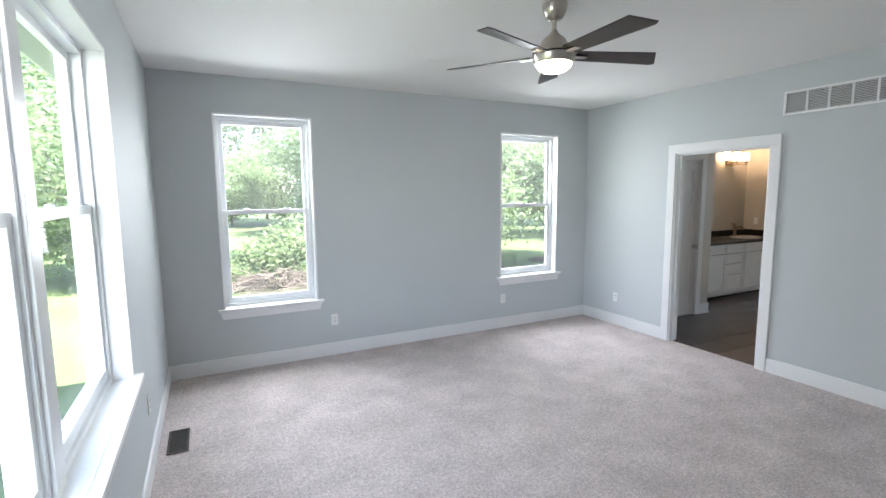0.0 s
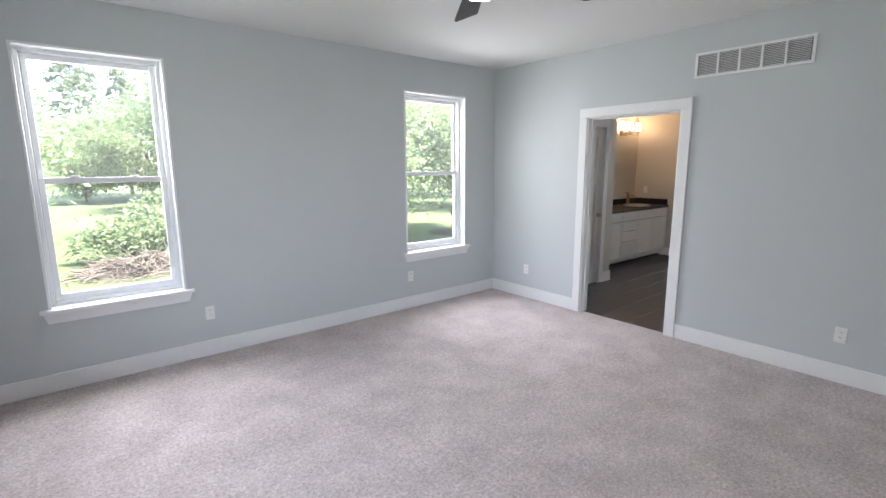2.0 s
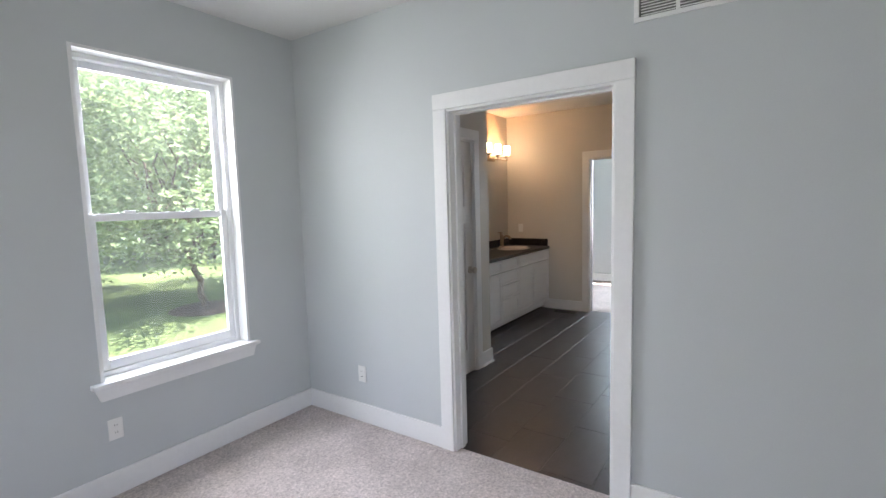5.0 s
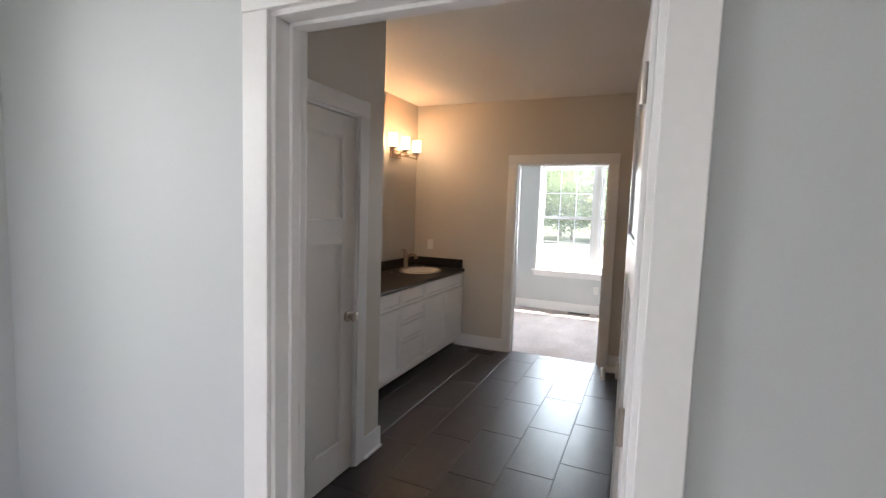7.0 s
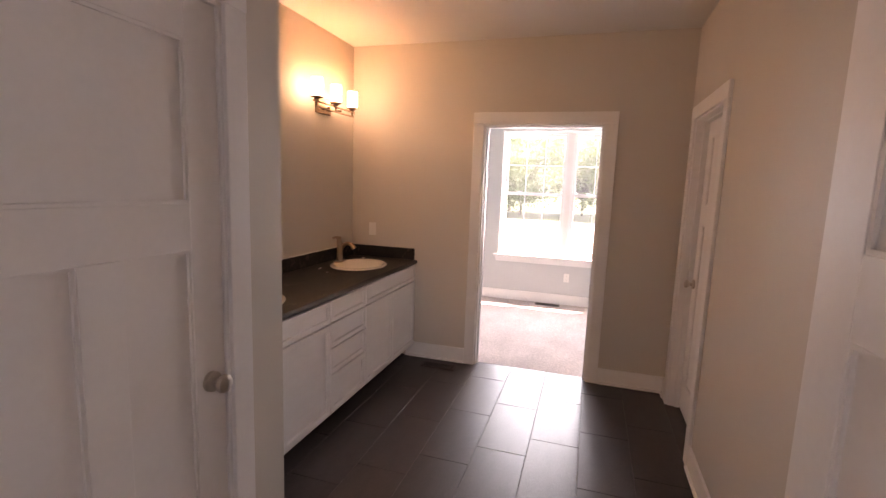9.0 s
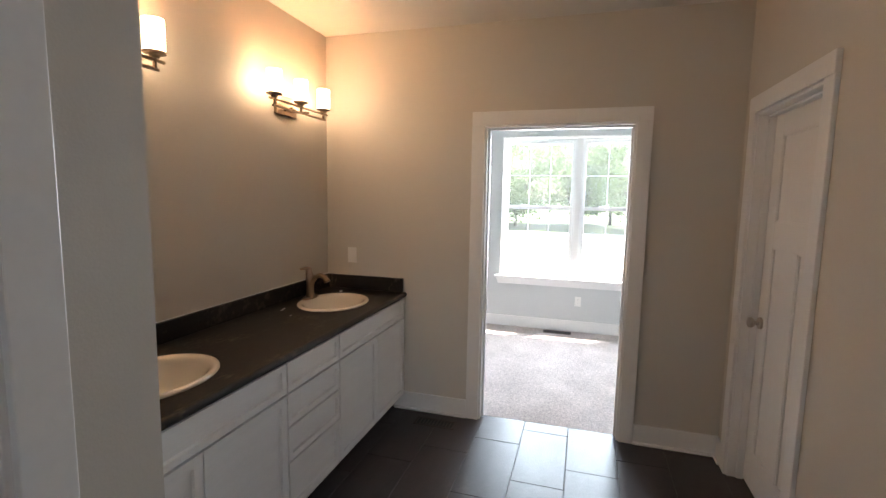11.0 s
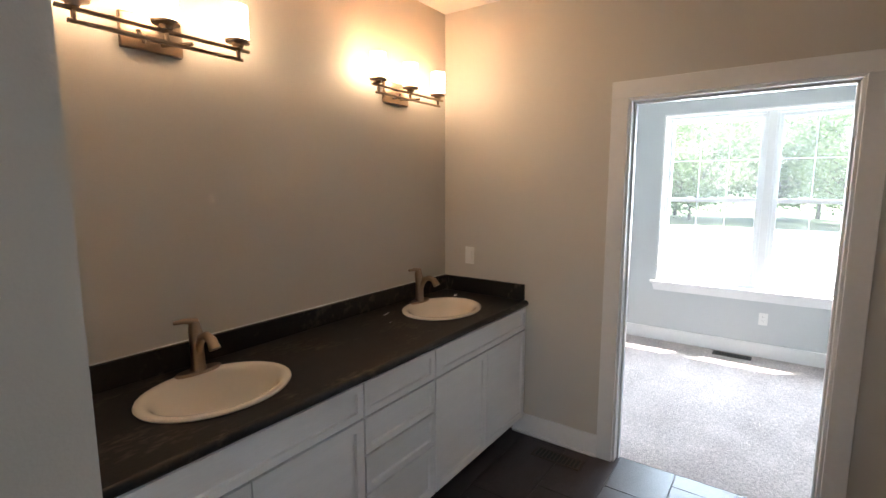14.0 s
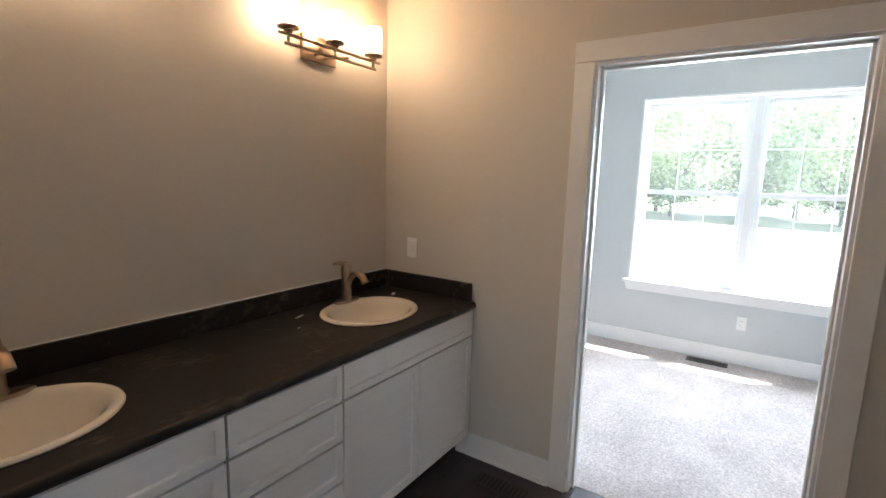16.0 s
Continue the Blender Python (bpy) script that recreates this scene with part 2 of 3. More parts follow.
def lathe(profile, segs=32, bm=None, centre=(0, 0), sx=1.0, sy=1.0):
    bm = bm or bmesh.new()
    rings = []
    for r, z in profile:
        rings.append([bm.verts.new((centre[0] + sx * r * math.cos(2 * math.pi * k / segs), centre[1] + sy * r * math.sin(2 * math.pi * k / segs), z)) for k in range(segs)])
    for a, b in zip(rings, rings[1:]):
        for k in range(segs):
            bm.faces.new((a[k], a[(k + 1) % segs], b[(k + 1) % segs], b[k]))
    for ring, end in ((rings[0], 0), (rings[-1], -1)):
        if profile[end][0] > 1e-4:
            bm.faces.new(ring)
    bmesh.ops.remove_doubles(bm, verts=bm.verts, dist=1e-5)
    bmesh.ops.recalc_face_normals(bm, faces=bm.faces)
    return bm


def tube(points, radii, segs=10, bm=None):
    bm = bm or bmesh.new()
    pts, rings = [Vector(p) for p in points], []
    for i, p in enumerate(pts):
        d = (pts[min(i + 1, len(pts) - 1)] - pts[max(i - 1, 0)]).normalized()
        q = d.to_track_quat("Z", "Y")
        r = radii[i] if isinstance(radii, (list, tuple)) else radii
        rings.append([bm.verts.new(p + q @ Vector((r * math.cos(2 * math.pi * k / segs), r * math.sin(2 * math.pi * k / segs), 0))) for k in range(segs)])
    for a, b in zip(rings, rings[1:]):
        for k in range(segs):
            bm.faces.new((a[k], a[(k + 1) % segs], b[(k + 1) % segs], b[k]))
    bm.faces.new(rings[0][::-1]), bm.faces.new(rings[-1])
    return bm


def mesh_of(name, bm, mat, smooth=False):
    me = bpy.data.meshes.new(name)
    bmesh.ops.recalc_face_normals(bm, faces=bm.faces)
    bm.to_mesh(me)
    bm.free()
    me.materials.append(mat)
    if smooth:
        for p in me.polygons:
            p.use_smooth = True
        me.set_sharp_from_angle(angle=radians(38))
    return me


def part(name, bm, mat, parent, label="", smooth=False, m=None):
    ob = new(name, mesh_of(name, bm, mat, smooth))
    ob.parent = parent
    if m is not None:
        ob.matrix_basis = m
    return tagged(ob, label)


def thing(name, m, label, category, group="", kind=""):
    ob = new(name)
    ob.empty_display_size = 0.1
    ob.matrix_basis = m
    return tagged(ob, label, category, group, kind)


def structure(name, bm, mat, label, category, smooth=False):
    return tagged(new(name, mesh_of(name, bm, mat, smooth)), label, category, kind="structure")


def wall(name, axis, a0, a1, b0, b1, openings=(), z0=0.0, z1=H, label="smooth wall painted pale blue grey", mat=None):
    """A wall along axis from a0 to a1, between b0 and b1 across; openings are (a0, a1, z0, z1)."""
    bm = bmesh.new()
    cuts = sorted({a0, a1, *[v for o in openings for v in o[:2]]})
    for p, q in zip(cuts, cuts[1:]):
        here = sorted([(o[2], o[3]) for o in openings if o[0] <= p and o[1] >= q])
        lo = z0
        for s, e in here + [(z1, z1)]:
            if s > lo + 1e-6:
                box(bm, *((p, q, b0, b1) if axis == "x" else (b0, b1, p, q)), lo, s)
            lo = e
    return structure(name, bm, mat or WALL, label, "wall")


# ---- structure ----
BATH_PAINT = "smooth bathroom wall painted warm grey"
wall("wall_north", "x", XL - EXT, XR + 0.12, YF, YF + EXT, [(*WIN_A, SILL_A, HEAD_A), (*WIN_B, SILL, HEAD)])
wall("wall_west", "y", YB, YF, XL - EXT, XL, [(*WIN_L, SILL_L, HEAD_L)])
wall("wall_south", "x", XL - EXT, XR + 0.12, YB - EXT, YB)
wall("wall_door_1", "y", YB, YF, XR, XB0, [(*D1, 0, DOOR_H)])
wall("wall_entry", "x", XB0, XV, YV, YV + 0.12, [(*D3, 0, DOOR_H)], label=BATH_PAINT, mat=GREIGE)
wall("wall_entry_end", "y", YV + 0.12, YA, XV - 0.12, XV, label=BATH_PAINT, mat=GREIGE)
wall("wall_vanity", "x", XV - 0.12, XB1, YA, YA + 0.12, label=BATH_PAINT, mat=GREIGE)
wall("wall_bath_right", "x", XB0, XB1, YR - 0.12, YR, [(*D4, 0, DOOR_H)], label=BATH_PAINT, mat=GREIGE)
wall("wall_bath_far", "y", Y30, Y31, XB1, X30, [(*D2, 0, DOOR_H)], label=BATH_PAINT, mat=GREIGE)
wall("wall_east", "y", Y30 - EXT, Y31 + EXT, X31, X31 + EXT, [(*WIN_3, SILL, HEAD_3)])
wall("wall_room_left", "x", X30, X31, Y31, Y31 + EXT)
wall("wall_room_right", "x", X30, X31, Y30 - EXT, Y30)
wall("wall_closet_back", "x", XB0, XV - 0.12, YV + 0.8, YV + 0.92)
wall("wall_side_room_back", "x", XB0, XB1, YR - 1.5, YR - 1.38)

structure("ceiling_bedroom", boxes((XL - EXT, XR + 0.06, YB - EXT, YF + EXT, H, H + 0.12)), CEIL, "matt off-white bedroom ceiling", "ceiling")
structure("ceiling_bathroom", boxes((XR + 0.06, XB1 + 0.06, YR - 1.5, YA + 0.12, H, H + 0.12)), CEIL, "matt off-white bathroom ceiling", "ceiling")
structure("ceiling_room", boxes((XB1 + 0.06, X31 + EXT, Y30 - EXT, Y31 + EXT, H, H + 0.12)), CEIL, "matt off-white ceiling of the next room", "ceiling")
structure("roof", boxes((XL - EXT - 0.5, X31 + EXT + 0.5, YB - EXT - 0.5, Y31 + EXT + 0.5, H + 0.124, H + 0.3),
                        (XL - EXT - 0.5, XL - EXT - 0.48, YB - EXT - 0.5, Y31 + EXT + 0.5, H - 0.08, H + 0.12),
                        (X31 + EXT + 0.48, X31 + EXT + 0.5, YB - EXT - 0.5, Y31 + EXT + 0.5, H - 0.08, H + 0.12)), SIDING, "white boarded roof soffit over the eaves", "roof")
structure("foundation", boxes((XL - EXT, X31 + EXT, YB - EXT, Y31 + EXT, GROUND - 0.1, -0.05)), CONCRETE, "plain concrete foundation under the house", "foundation")

CX = 4.905  # where carpet meets tile
structure("floor_bedroom", boxes((XL, CX, YB, YF, -0.05, 0.0)), CARPET, "speckled beige cut-pile carpet with footmarks", "carpet")
CX2 = 8.93
structure("floor_room", boxes((CX2, X31, Y30, Y31, -0.05, 0.0)), CARPET, "speckled beige cut-pile carpet in the next room", "carpet")


# baseboards
def baseboard(name, runs, shoe=False):
    """runs: (axis, a0, a1, face, side) with side +1 where the room lies towards + of the face."""
    bm = bmesh.new()
    for axis, a0, a1, face, s in runs:
        for d, h, bv in ((0.015, 0.135, 0.004),) + (((0.03, 0.018, 0.006),) if shoe else ()):
            b0, b1 = sorted((face, face + s * d))
            box(bm, *((a0, a1, b0, b1) if axis == "x" else (b0, b1, a0, a1)), 0.0, h, bevel=bv)
    return structure(name, bm, WHITE, "flat white painted baseboard along the wall", "baseboard")


baseboard("baseboard_north", [("x", XL + 0.015, XR, YF, -1)])
baseboard("baseboard_west", [("y", YB, YF, XL, 1)])
baseboard("baseboard_east", [("y", YB, D1[0] - CAS, XR, -1), ("y", D1[1] + CAS, YF - 0.015, XR, -1)])
baseboard("baseboard_south", [("x", XL, XR, YB, 1)])
baseboard("baseboard_bath_entry", [("x", XB0, D3[0] - CAS, YV, -1), ("x", D3[1] + CAS, XV + 0.015, YV, -1), ("y", YV, 4.70, XV, 1)], True)
baseboard("baseboard_bath_far", [("y", D2[1] + CAS, 4.76, XB1, -1), ("y", YR, D2[0] - CAS, XB1, -1)], True)
baseboard("baseboard_bath_right", [("x", XB0, D4[0] - CAS, YR, 1), ("x", D4[1] + CAS, XB1 - 0.015, YR, 1)], True)
baseboard("baseboard_room", [("y", Y30, Y31, X31, -1), ("y", D2[1] + CAS, Y31, X30, 1), ("y", Y30, D2[0] - CAS, X30, 1)])


# ---- doors ----
def door_trim(name, axis, o, f0, f1, stop):
    """Jambs and flat casing round an opening o between wall faces f0 and f1."""
    t = thing(name, pose(0, 0, 0), "flat white painted door casing and jamb", "door casing", kind="structure")
    def put(nm, a0, a1, b0, b1, z0, z1, bv=0.003):
        part(nm, boxes((a0, a1, b0, b1, z0, z1) if axis == "x" else (b0, b1, a0, a1, z0, z1), bevel=bv), WHITE, t)
    j = 0.02
    put("jamb", o[0], o[0] + j, f0 - 0.004, f1 + 0.004, 0, DOOR_H - j)
    put("jamb", o[1] - j, o[1], f0 - 0.004, f1 + 0.004, 0, DOOR_H - j)
    put("head_jamb", o[0], o[1], f0 - 0.004, f1 + 0.004, DOOR_H - j, DOOR_H)
    put("door_stop", o[0] + j, o[0] + j + 0.012, stop - 0.018, stop + 0.018, 0, DOOR_H - j)
    put("door_stop", o[1] - j - 0.012, o[1] - j, stop - 0.018, stop + 0.018, 0, DOOR_H - j)
    put("door_stop", o[0] + j, o[1] - j, stop - 0.018, stop + 0.018, DOOR_H - j - 0.012, DOOR_H - j)
    for f, s in ((f0, -1), (f1, 1)):
        b0, b1 = sorted((f, f + s * 0.019))
        put("casing", o[0] - CAS, o[0] + 0.006, b0, b1, 0, DOOR_H - 0.006)
        put("casing", o[1] - 0.006, o[1] + CAS, b0, b1, 0, DOOR_H - 0.006)
        c0, c1 = sorted((f, f + s * 0.022))
        put("head_casing", o[0] - CAS, o[1] + CAS, c0, c1, DOOR_H - 0.006, DOOR_H + CAS)
    return t


door_trim("trim_door_1", "y", D1, XR, XB0, 4.925)
door_trim("trim_door_2", "y", D2, XB1, X30, 8.92)
door_trim("trim_door_3", "x", D3, YV, YV + 0.12, YV + 0.08)
door_trim("trim_door_4", "x", D4, YR - 0.12, YR, YR - 0.06)


def door(name, w, m, knob_at, lever=False, label="white painted three-panel interior door, closed", hinge_side=None):
    """A leaf from x 0 to w, its front face at y 0, thickness 0.035 behind."""
    t = thing(name, m, label, "door", kind="structure")
    h0, h1, s = 0.012, DOOR_H - 0.024, 0.115
    part("panel", boxes((s - 0.01, w - s + 0.01, 0.011, 0.024, h0 + 0.1, h1 - 0.1)), DOORW, t)
    for a, b, c, d in ((0, s, h0, h1), (w - s, w, h0, h1)):
        part("stile", boxes((a, b, 0, 0.035, c, d), bevel=0.002), DOORW, t)
    for c, d in ((h0, h0 + 0.2), (1.36, 1.495), (h1 - s, h1)):
        part("rail", boxes((s, w - s, 0, 0.035, c, d), bevel=0.002), DOORW, t)
    part("mullion", boxes((w / 2 - 0.055, w / 2 + 0.055, 0, 0.035, h0 + 0.2, 1.36), bevel=0.002), DOORW, t)
    for p, q, c, d in ((s, w - s, 1.495, h1 - s), (s, w / 2 - 0.055, h0 + 0.2, 1.36), (w / 2 + 0.055, w - s, h0 + 0.2, 1.36)):
        bm = bmesh.new()
        for ya, yb in ((0.003, 0.012), (0.023, 0.032)):
            k = 0.009
            box(bm, p, p + k, ya, yb, c, d), box(bm, q - k, q, ya, yb, c, d), box(bm, p + k, q - k, ya, yb, c, c + k), box(bm, p + k, q - k, ya, yb, d - k, d)
        part("sticking", bm, DOORW, t)
    for s2 in (-1, 1):
        y0 = 0 if s2 < 0 else 0.035
        knob = part("rose", tube([(knob_at, y0, 0.94), (knob_at, y0 + s2 * 0.012, 0.94)], 0.032, 24), NICKEL, t, "brushed nickel rose", smooth=True)
        if lever:
            d = -1 if knob_at > w / 2 else 1
            part("lever", tube([(knob_at, y0 + s2 * 0.012, 0.94), (knob_at, y0 + s2 * 0.05, 0.94), (knob_at + d * 0.015, y0 + s2 * 0.062, 0.94), (knob_at + d * 0.11, y0 + s2 * 0.06, 0.938)], [0.011, 0.012, 0.012, 0.008], 12), NICKEL, knob, "brushed nickel lever handle", smooth=True)
        else:
            prof = [(0.012, 0.012), (0.012, 0.03), (0.022, 0.036), (0.029, 0.048), (0.027, 0.060), (0.014, 0.066), (0.0, 0.067)]
            part("knob", lathe(prof, 24), NICKEL, knob, "brushed nickel door knob", smooth=True, m=pose(knob_at, y0, 0.94, 90 if s2 < 0 else -90, 0, 0))
    hx = 0.0 if hinge_side == 0 else w
    for z in (0.27, 1.08, 1.86):
        part("hinge", tube([(hx, -0.006, z - 0.045), (hx, -0.006, z + 0.045)], 0.008, 10), NICKEL, t, "nickel butt hinge", smooth=True)
        e0, e1 = sorted((hx, hx + (0.0015 if hx else -0.0015)))
        part("hinge_leaf", boxes((e0, e1, 0.001, 0.031, z - 0.045, z + 0.045)), NICKEL, t, "nickel hinge leaf")
    if hinge_side == 0:
        part("hinge_stop", tube([(hx - 0.035, -0.03, 1.905), (hx, -0.012, 1.905), (hx + 0.05, -0.022, 1.901)], [0.009, 0.006, 0.009], 10), NICKEL, t, "hinge-pin door stop", smooth=True)
    return t


# open leaf of the bathroom door, hinged at the jamb
door("door_1", 0.91, pose(XB0 + 0.03, D1[0] + 0.035, 0, 0, 0, 183.5) @ Matrix.Translation((-0.91, 0, 0)), 0.06, lever=True, hinge_side=1,
     label="white painted three-panel bathroom door, standing open")
door("door_3", D3[1] - D3[0] - 0.046, pose(D3[0] + 0.023, YV + 0.004, 0), D3[1] - D3[0] - 0.046 - 0.06, hinge_side=0)
door("door_4", D4[1] - D4[0] - 0.046, pose(D4[1] - 0.023, YR - 0.078, 0, 0, 0, 180), 0.06, hinge_side=1)
plate = thing("strike_plate", pose(4.94, D1[1] - 0.021, 0.94), "nickel strike plate let into the door jamb", "strike plate")
part("plate", boxes((-0.014, 0.014, -0.002, 0.001, -0.03, 0.03)), NICKEL, plate)


# ---- windows ----
def window(name, w, h, m, units=1, grille=False, meet=0.5, label="white vinyl double-hung window, closed, with sill and apron"):
    """Origin at the middle of the sill on the inner wall face; y points outwards."""
    t = thing(name, m, label, "window", kind="structure")
    j, W = 0.018, w / 2
    for a, b, c, d in ((-W, -W + j, 0, h), (W - j, W, 0, h), (-W + j, W - j, h - j, h)):
        part("jamb", boxes((a, b, -0.004, 0.11, c, d), bevel=0.002), WHITE, t)
    part("window_sill", boxes((-W - 0.05, W + 0.05, -0.045, 0.0, -0.024, 0.002), (-W, W, 0.0, 0.115, -0.022, 0.002), bevel=0.004), WHITE, t)
    bm = boxes((-W - 0.035, W + 0.035, -0.018, 0.0, -0.098, -0.025))
    for v in bm.verts:
        if v.co.z < -0.09:
            v.co.x -= math.copysign(0.025, v.co.x)
    part("apron", bm, WHITE, t)
    mw = 0.03 if grille else 0.05
    if units == 2:
        part("mullion", boxes((-mw, mw, 0.07, 0.18, 0.002, h - j), bevel=0.003), WHITE, t)
    spans = [(-W + j, W - j)] if units == 1 else [(-W + j, -mw), (mw, W - j)]
    mid = h * meet
    for a, b in spans:
        f = 0.022 if grille else 0.028
        part("window_frame", boxes((a, a + f, 0.085, 0.185, 0.002, h - j), (b - f, b, 0.085, 0.185, 0.002, h - j), (a + f, b - f, 0.085, 0.185, h - j - f, h - j), (a + f, b - f, 0.085, 0.185, 0.002, 0.03), bevel=0.003), VINYL, t)
        for nm, z0, z1, y0, y1, rb, rt in (("lower_sash", 0.03, mid + 0.02, 0.098, 0.128, 0.055, 0.042), ("upper_sash", mid - 0.022, h - j - f, 0.132, 0.162, 0.036, 0.04)):
            sa, sb, k = a + f, b - f, 0.032 if grille else 0.038
            sash = part(nm, boxes((sa, sa + k, y0, y1, z0, z1), (sb - k, sb, y0, y1, z0, z1), (sa + k, sb - k, y0, y1, z0, z0 + rb), (sa + k, sb - k, y0, y1, z1 - rt, z1), bevel=0.004), VINYL, t)
            ym = (y0 + y1) / 2
            pane = part("pane", boxes((sa + k - 0.005, sb - k + 0.005, ym - 0.003, ym + 0.003, z0 + rb - 0.005, z1 - rt + 0.005)), GLASS, sash, "clear window pane")
            pane.visible_shadow = False
            if grille:
                g0, g1 = z0 + rb, z1 - rt
                for u in (1 / 3, 2 / 3):
                    xg = sa + k + (sb - sa - 2 * k) * u
                    part("muntin", boxes((xg - 0.005, xg + 0.005, ym + 0.005, ym + 0.011, g0, g1)), VINYL, sash)
                zg = (g0 + g1) / 2
                part("muntin", boxes((sa + k, sb - k, ym + 0.012, ym + 0.017, zg - 0.005, zg + 0.005)), VINYL, sash)
        for u in (0.28, 0.72):
            xc = a + (b - a) * u
            part("sash_lock", boxes((xc - 0.03, xc + 0.03, 0.092, 0.112, mid + 0.02, mid + 0.034), bevel=0.004), VINYL, t)
    return t


window("window_1", 0.88, HEAD_A - SILL_A, pose((WIN_A[0] + WIN_A[1]) / 2, YF, SILL_A))
window("window_2", 0.88, HEAD - SILL, pose((WIN_B[0] + WIN_B[1]) / 2, YF, SILL))
window("window_3", WIN_L[1] - WIN_L[0], HEAD_L - SILL_L, pose(XL, sum(WIN_L) / 2, SILL_L, 0, 0, 90), 2, meet=0.535, label="wide white double-hung twin window with deep sill")
window("window_4", WIN_3[1] - WIN_3[0], HEAD_3 - SILL, pose(X31, sum(WIN_3) / 2, SILL, 0, 0, -90), 2, True, label="white twin window with grilles, sunlit, above a sill")

# ---- outdoors ----
g = boxes((-600, 600, -600, 600, GROUND - 0.3, GROUND))
structure("ground", g, GRASS, "mown sunlit lawn reaching the far trees", "lawn")
structure("driveway", boxes((14.5, 40, -14, 14, GROUND, GROUND + 0.03)), CONCRETE, "wide pale concrete drive in full sun", "driveway")


def leaves(rng, clusters, per, size, spread, squash=0.8):
    """Small folded leaf blades scattered round cluster centres, as one mesh."""
    c = np.repeat(np.array(clusters, float), per, axis=0)
    n = len(c)
    p = c + rng.normal(size=(n, 3)) * np.array([spread, spread, spread * squash])
    a = rng.normal(size=(n, 3))
    a[:, 2] *= 0.5
    a /= np.linalg.norm(a, axis=1)[:, None]
    b = np.cross(a, rng.normal(size=(n, 3)))
    b /= np.linalg.norm(b, axis=1)[:, None]
    up = np.cross(a, b)
    s = (size * rng.uniform(0.6, 1.3, n))[:, None]
    v = np.stack([p - a * s, p + b * s * 0.45 + up * s * 0.15, p + a * s, p - b * s * 0.45 + up * s * 0.15], 1).reshape(-1, 3)
    k = np.arange(n)[:, None] * 4
    f = np.concatenate([k + np.array([[0, 1, 2]]), k + np.array([[0, 2, 3]])], 0)
    me = bpy.data.meshes.new("crown")
    me.from_pydata(v.tolist(), [], f.tolist())
    return me


def limb(bm, rng, a, b, r0, r1, bend=0.06):
    a, b = Vector(a), Vector(b)
    n = 5
    pts = [a.lerp(b, i / n) + Vector(rng.normal(size=3) * bend * (b - a).length * (0 < i < n)) for i in range(n + 1)]
    tube(pts, [r0 + (r1 - r0) * i / n for i in range(n + 1)], 7, bm)


def broadleaf(seed, height, radius, low, count, per, size, lean=0.0, leaf=None):
    rng = np.random.default_rng(seed)
    t = thing("tree", pose(0, 0, -500), "full green broadleaf tree standing on the lawn", "tree")
    bm = bmesh.new()
    fork = Vector((lean, 0.1, low + 0.3))
    limb(bm, rng, (0, 0, -0.2), fork, 0.014 * height, 0.011 * height, 0.02)
    cl = []
    while len(cl) < count:
        q = rng.uniform(-1, 1, 3)
        d = np.linalg.norm(q)
        if 0.45 < d < 1.0:
            w = 0.8 + 0.4 * rng.random()
            cl.append((lean + q[0] * radius * w, q[1] * radius * w, low + (height - low) * (0.5 + 0.5 * q[2])))
    for c in cl[::3]:
        limb(bm, rng, fork, c, 0.005 * height, 0.010)
    part("trunk", bm, BARK, t, "grey-brown bark trunk and limbs", smooth=True)
    me = leaves(rng, cl, per, size, radius * 0.125)
    me.materials.append(leaf or LEAF)
    ob = new("crown", me)
    ob.parent = t
    tagged(ob, "many small bright green leaves")
    return t


def conifer(seed, height, radius):
    rng = np.random.default_rng(seed)
    t = thing("conifer_tree", pose(0, 0, -500), "tall dark green conifer at the lawn's edge", "tree")
    bm, cl = bmesh.new(), []
    limb(bm, rng, (0, 0, -0.2), (0, 0, height), 0.016 * height, 0.02, 0.004)
    for i in range(26):
        z = height * (0.10 + 0.88 * i / 26)
        r = radius * (1 - i / 27) ** 0.8
        for k in range(8):
            ang = rng.uniform(0, 6.28)
            e = Vector((r * math.cos(ang), r * math.sin(ang), z - 0.12 * r)) * 1.0
            if k % 2 == 0:
                limb(bm, rng, (0, 0, z), e, 0.03, 0.01)
            for u in (0.45, 0.75, 1.0):
                cl.append((e.x * u, e.y * u, z - 0.12 * r * u))
    part("trunk", bm, BARK, t, "straight brown conifer trunk", smooth=True)
    me = leaves(rng, cl, 11, 0.2, 0.22, 0.5)
    me.materials.append(NEEDLE)
    ob = new("crown", me)
    ob.parent = t
    return t


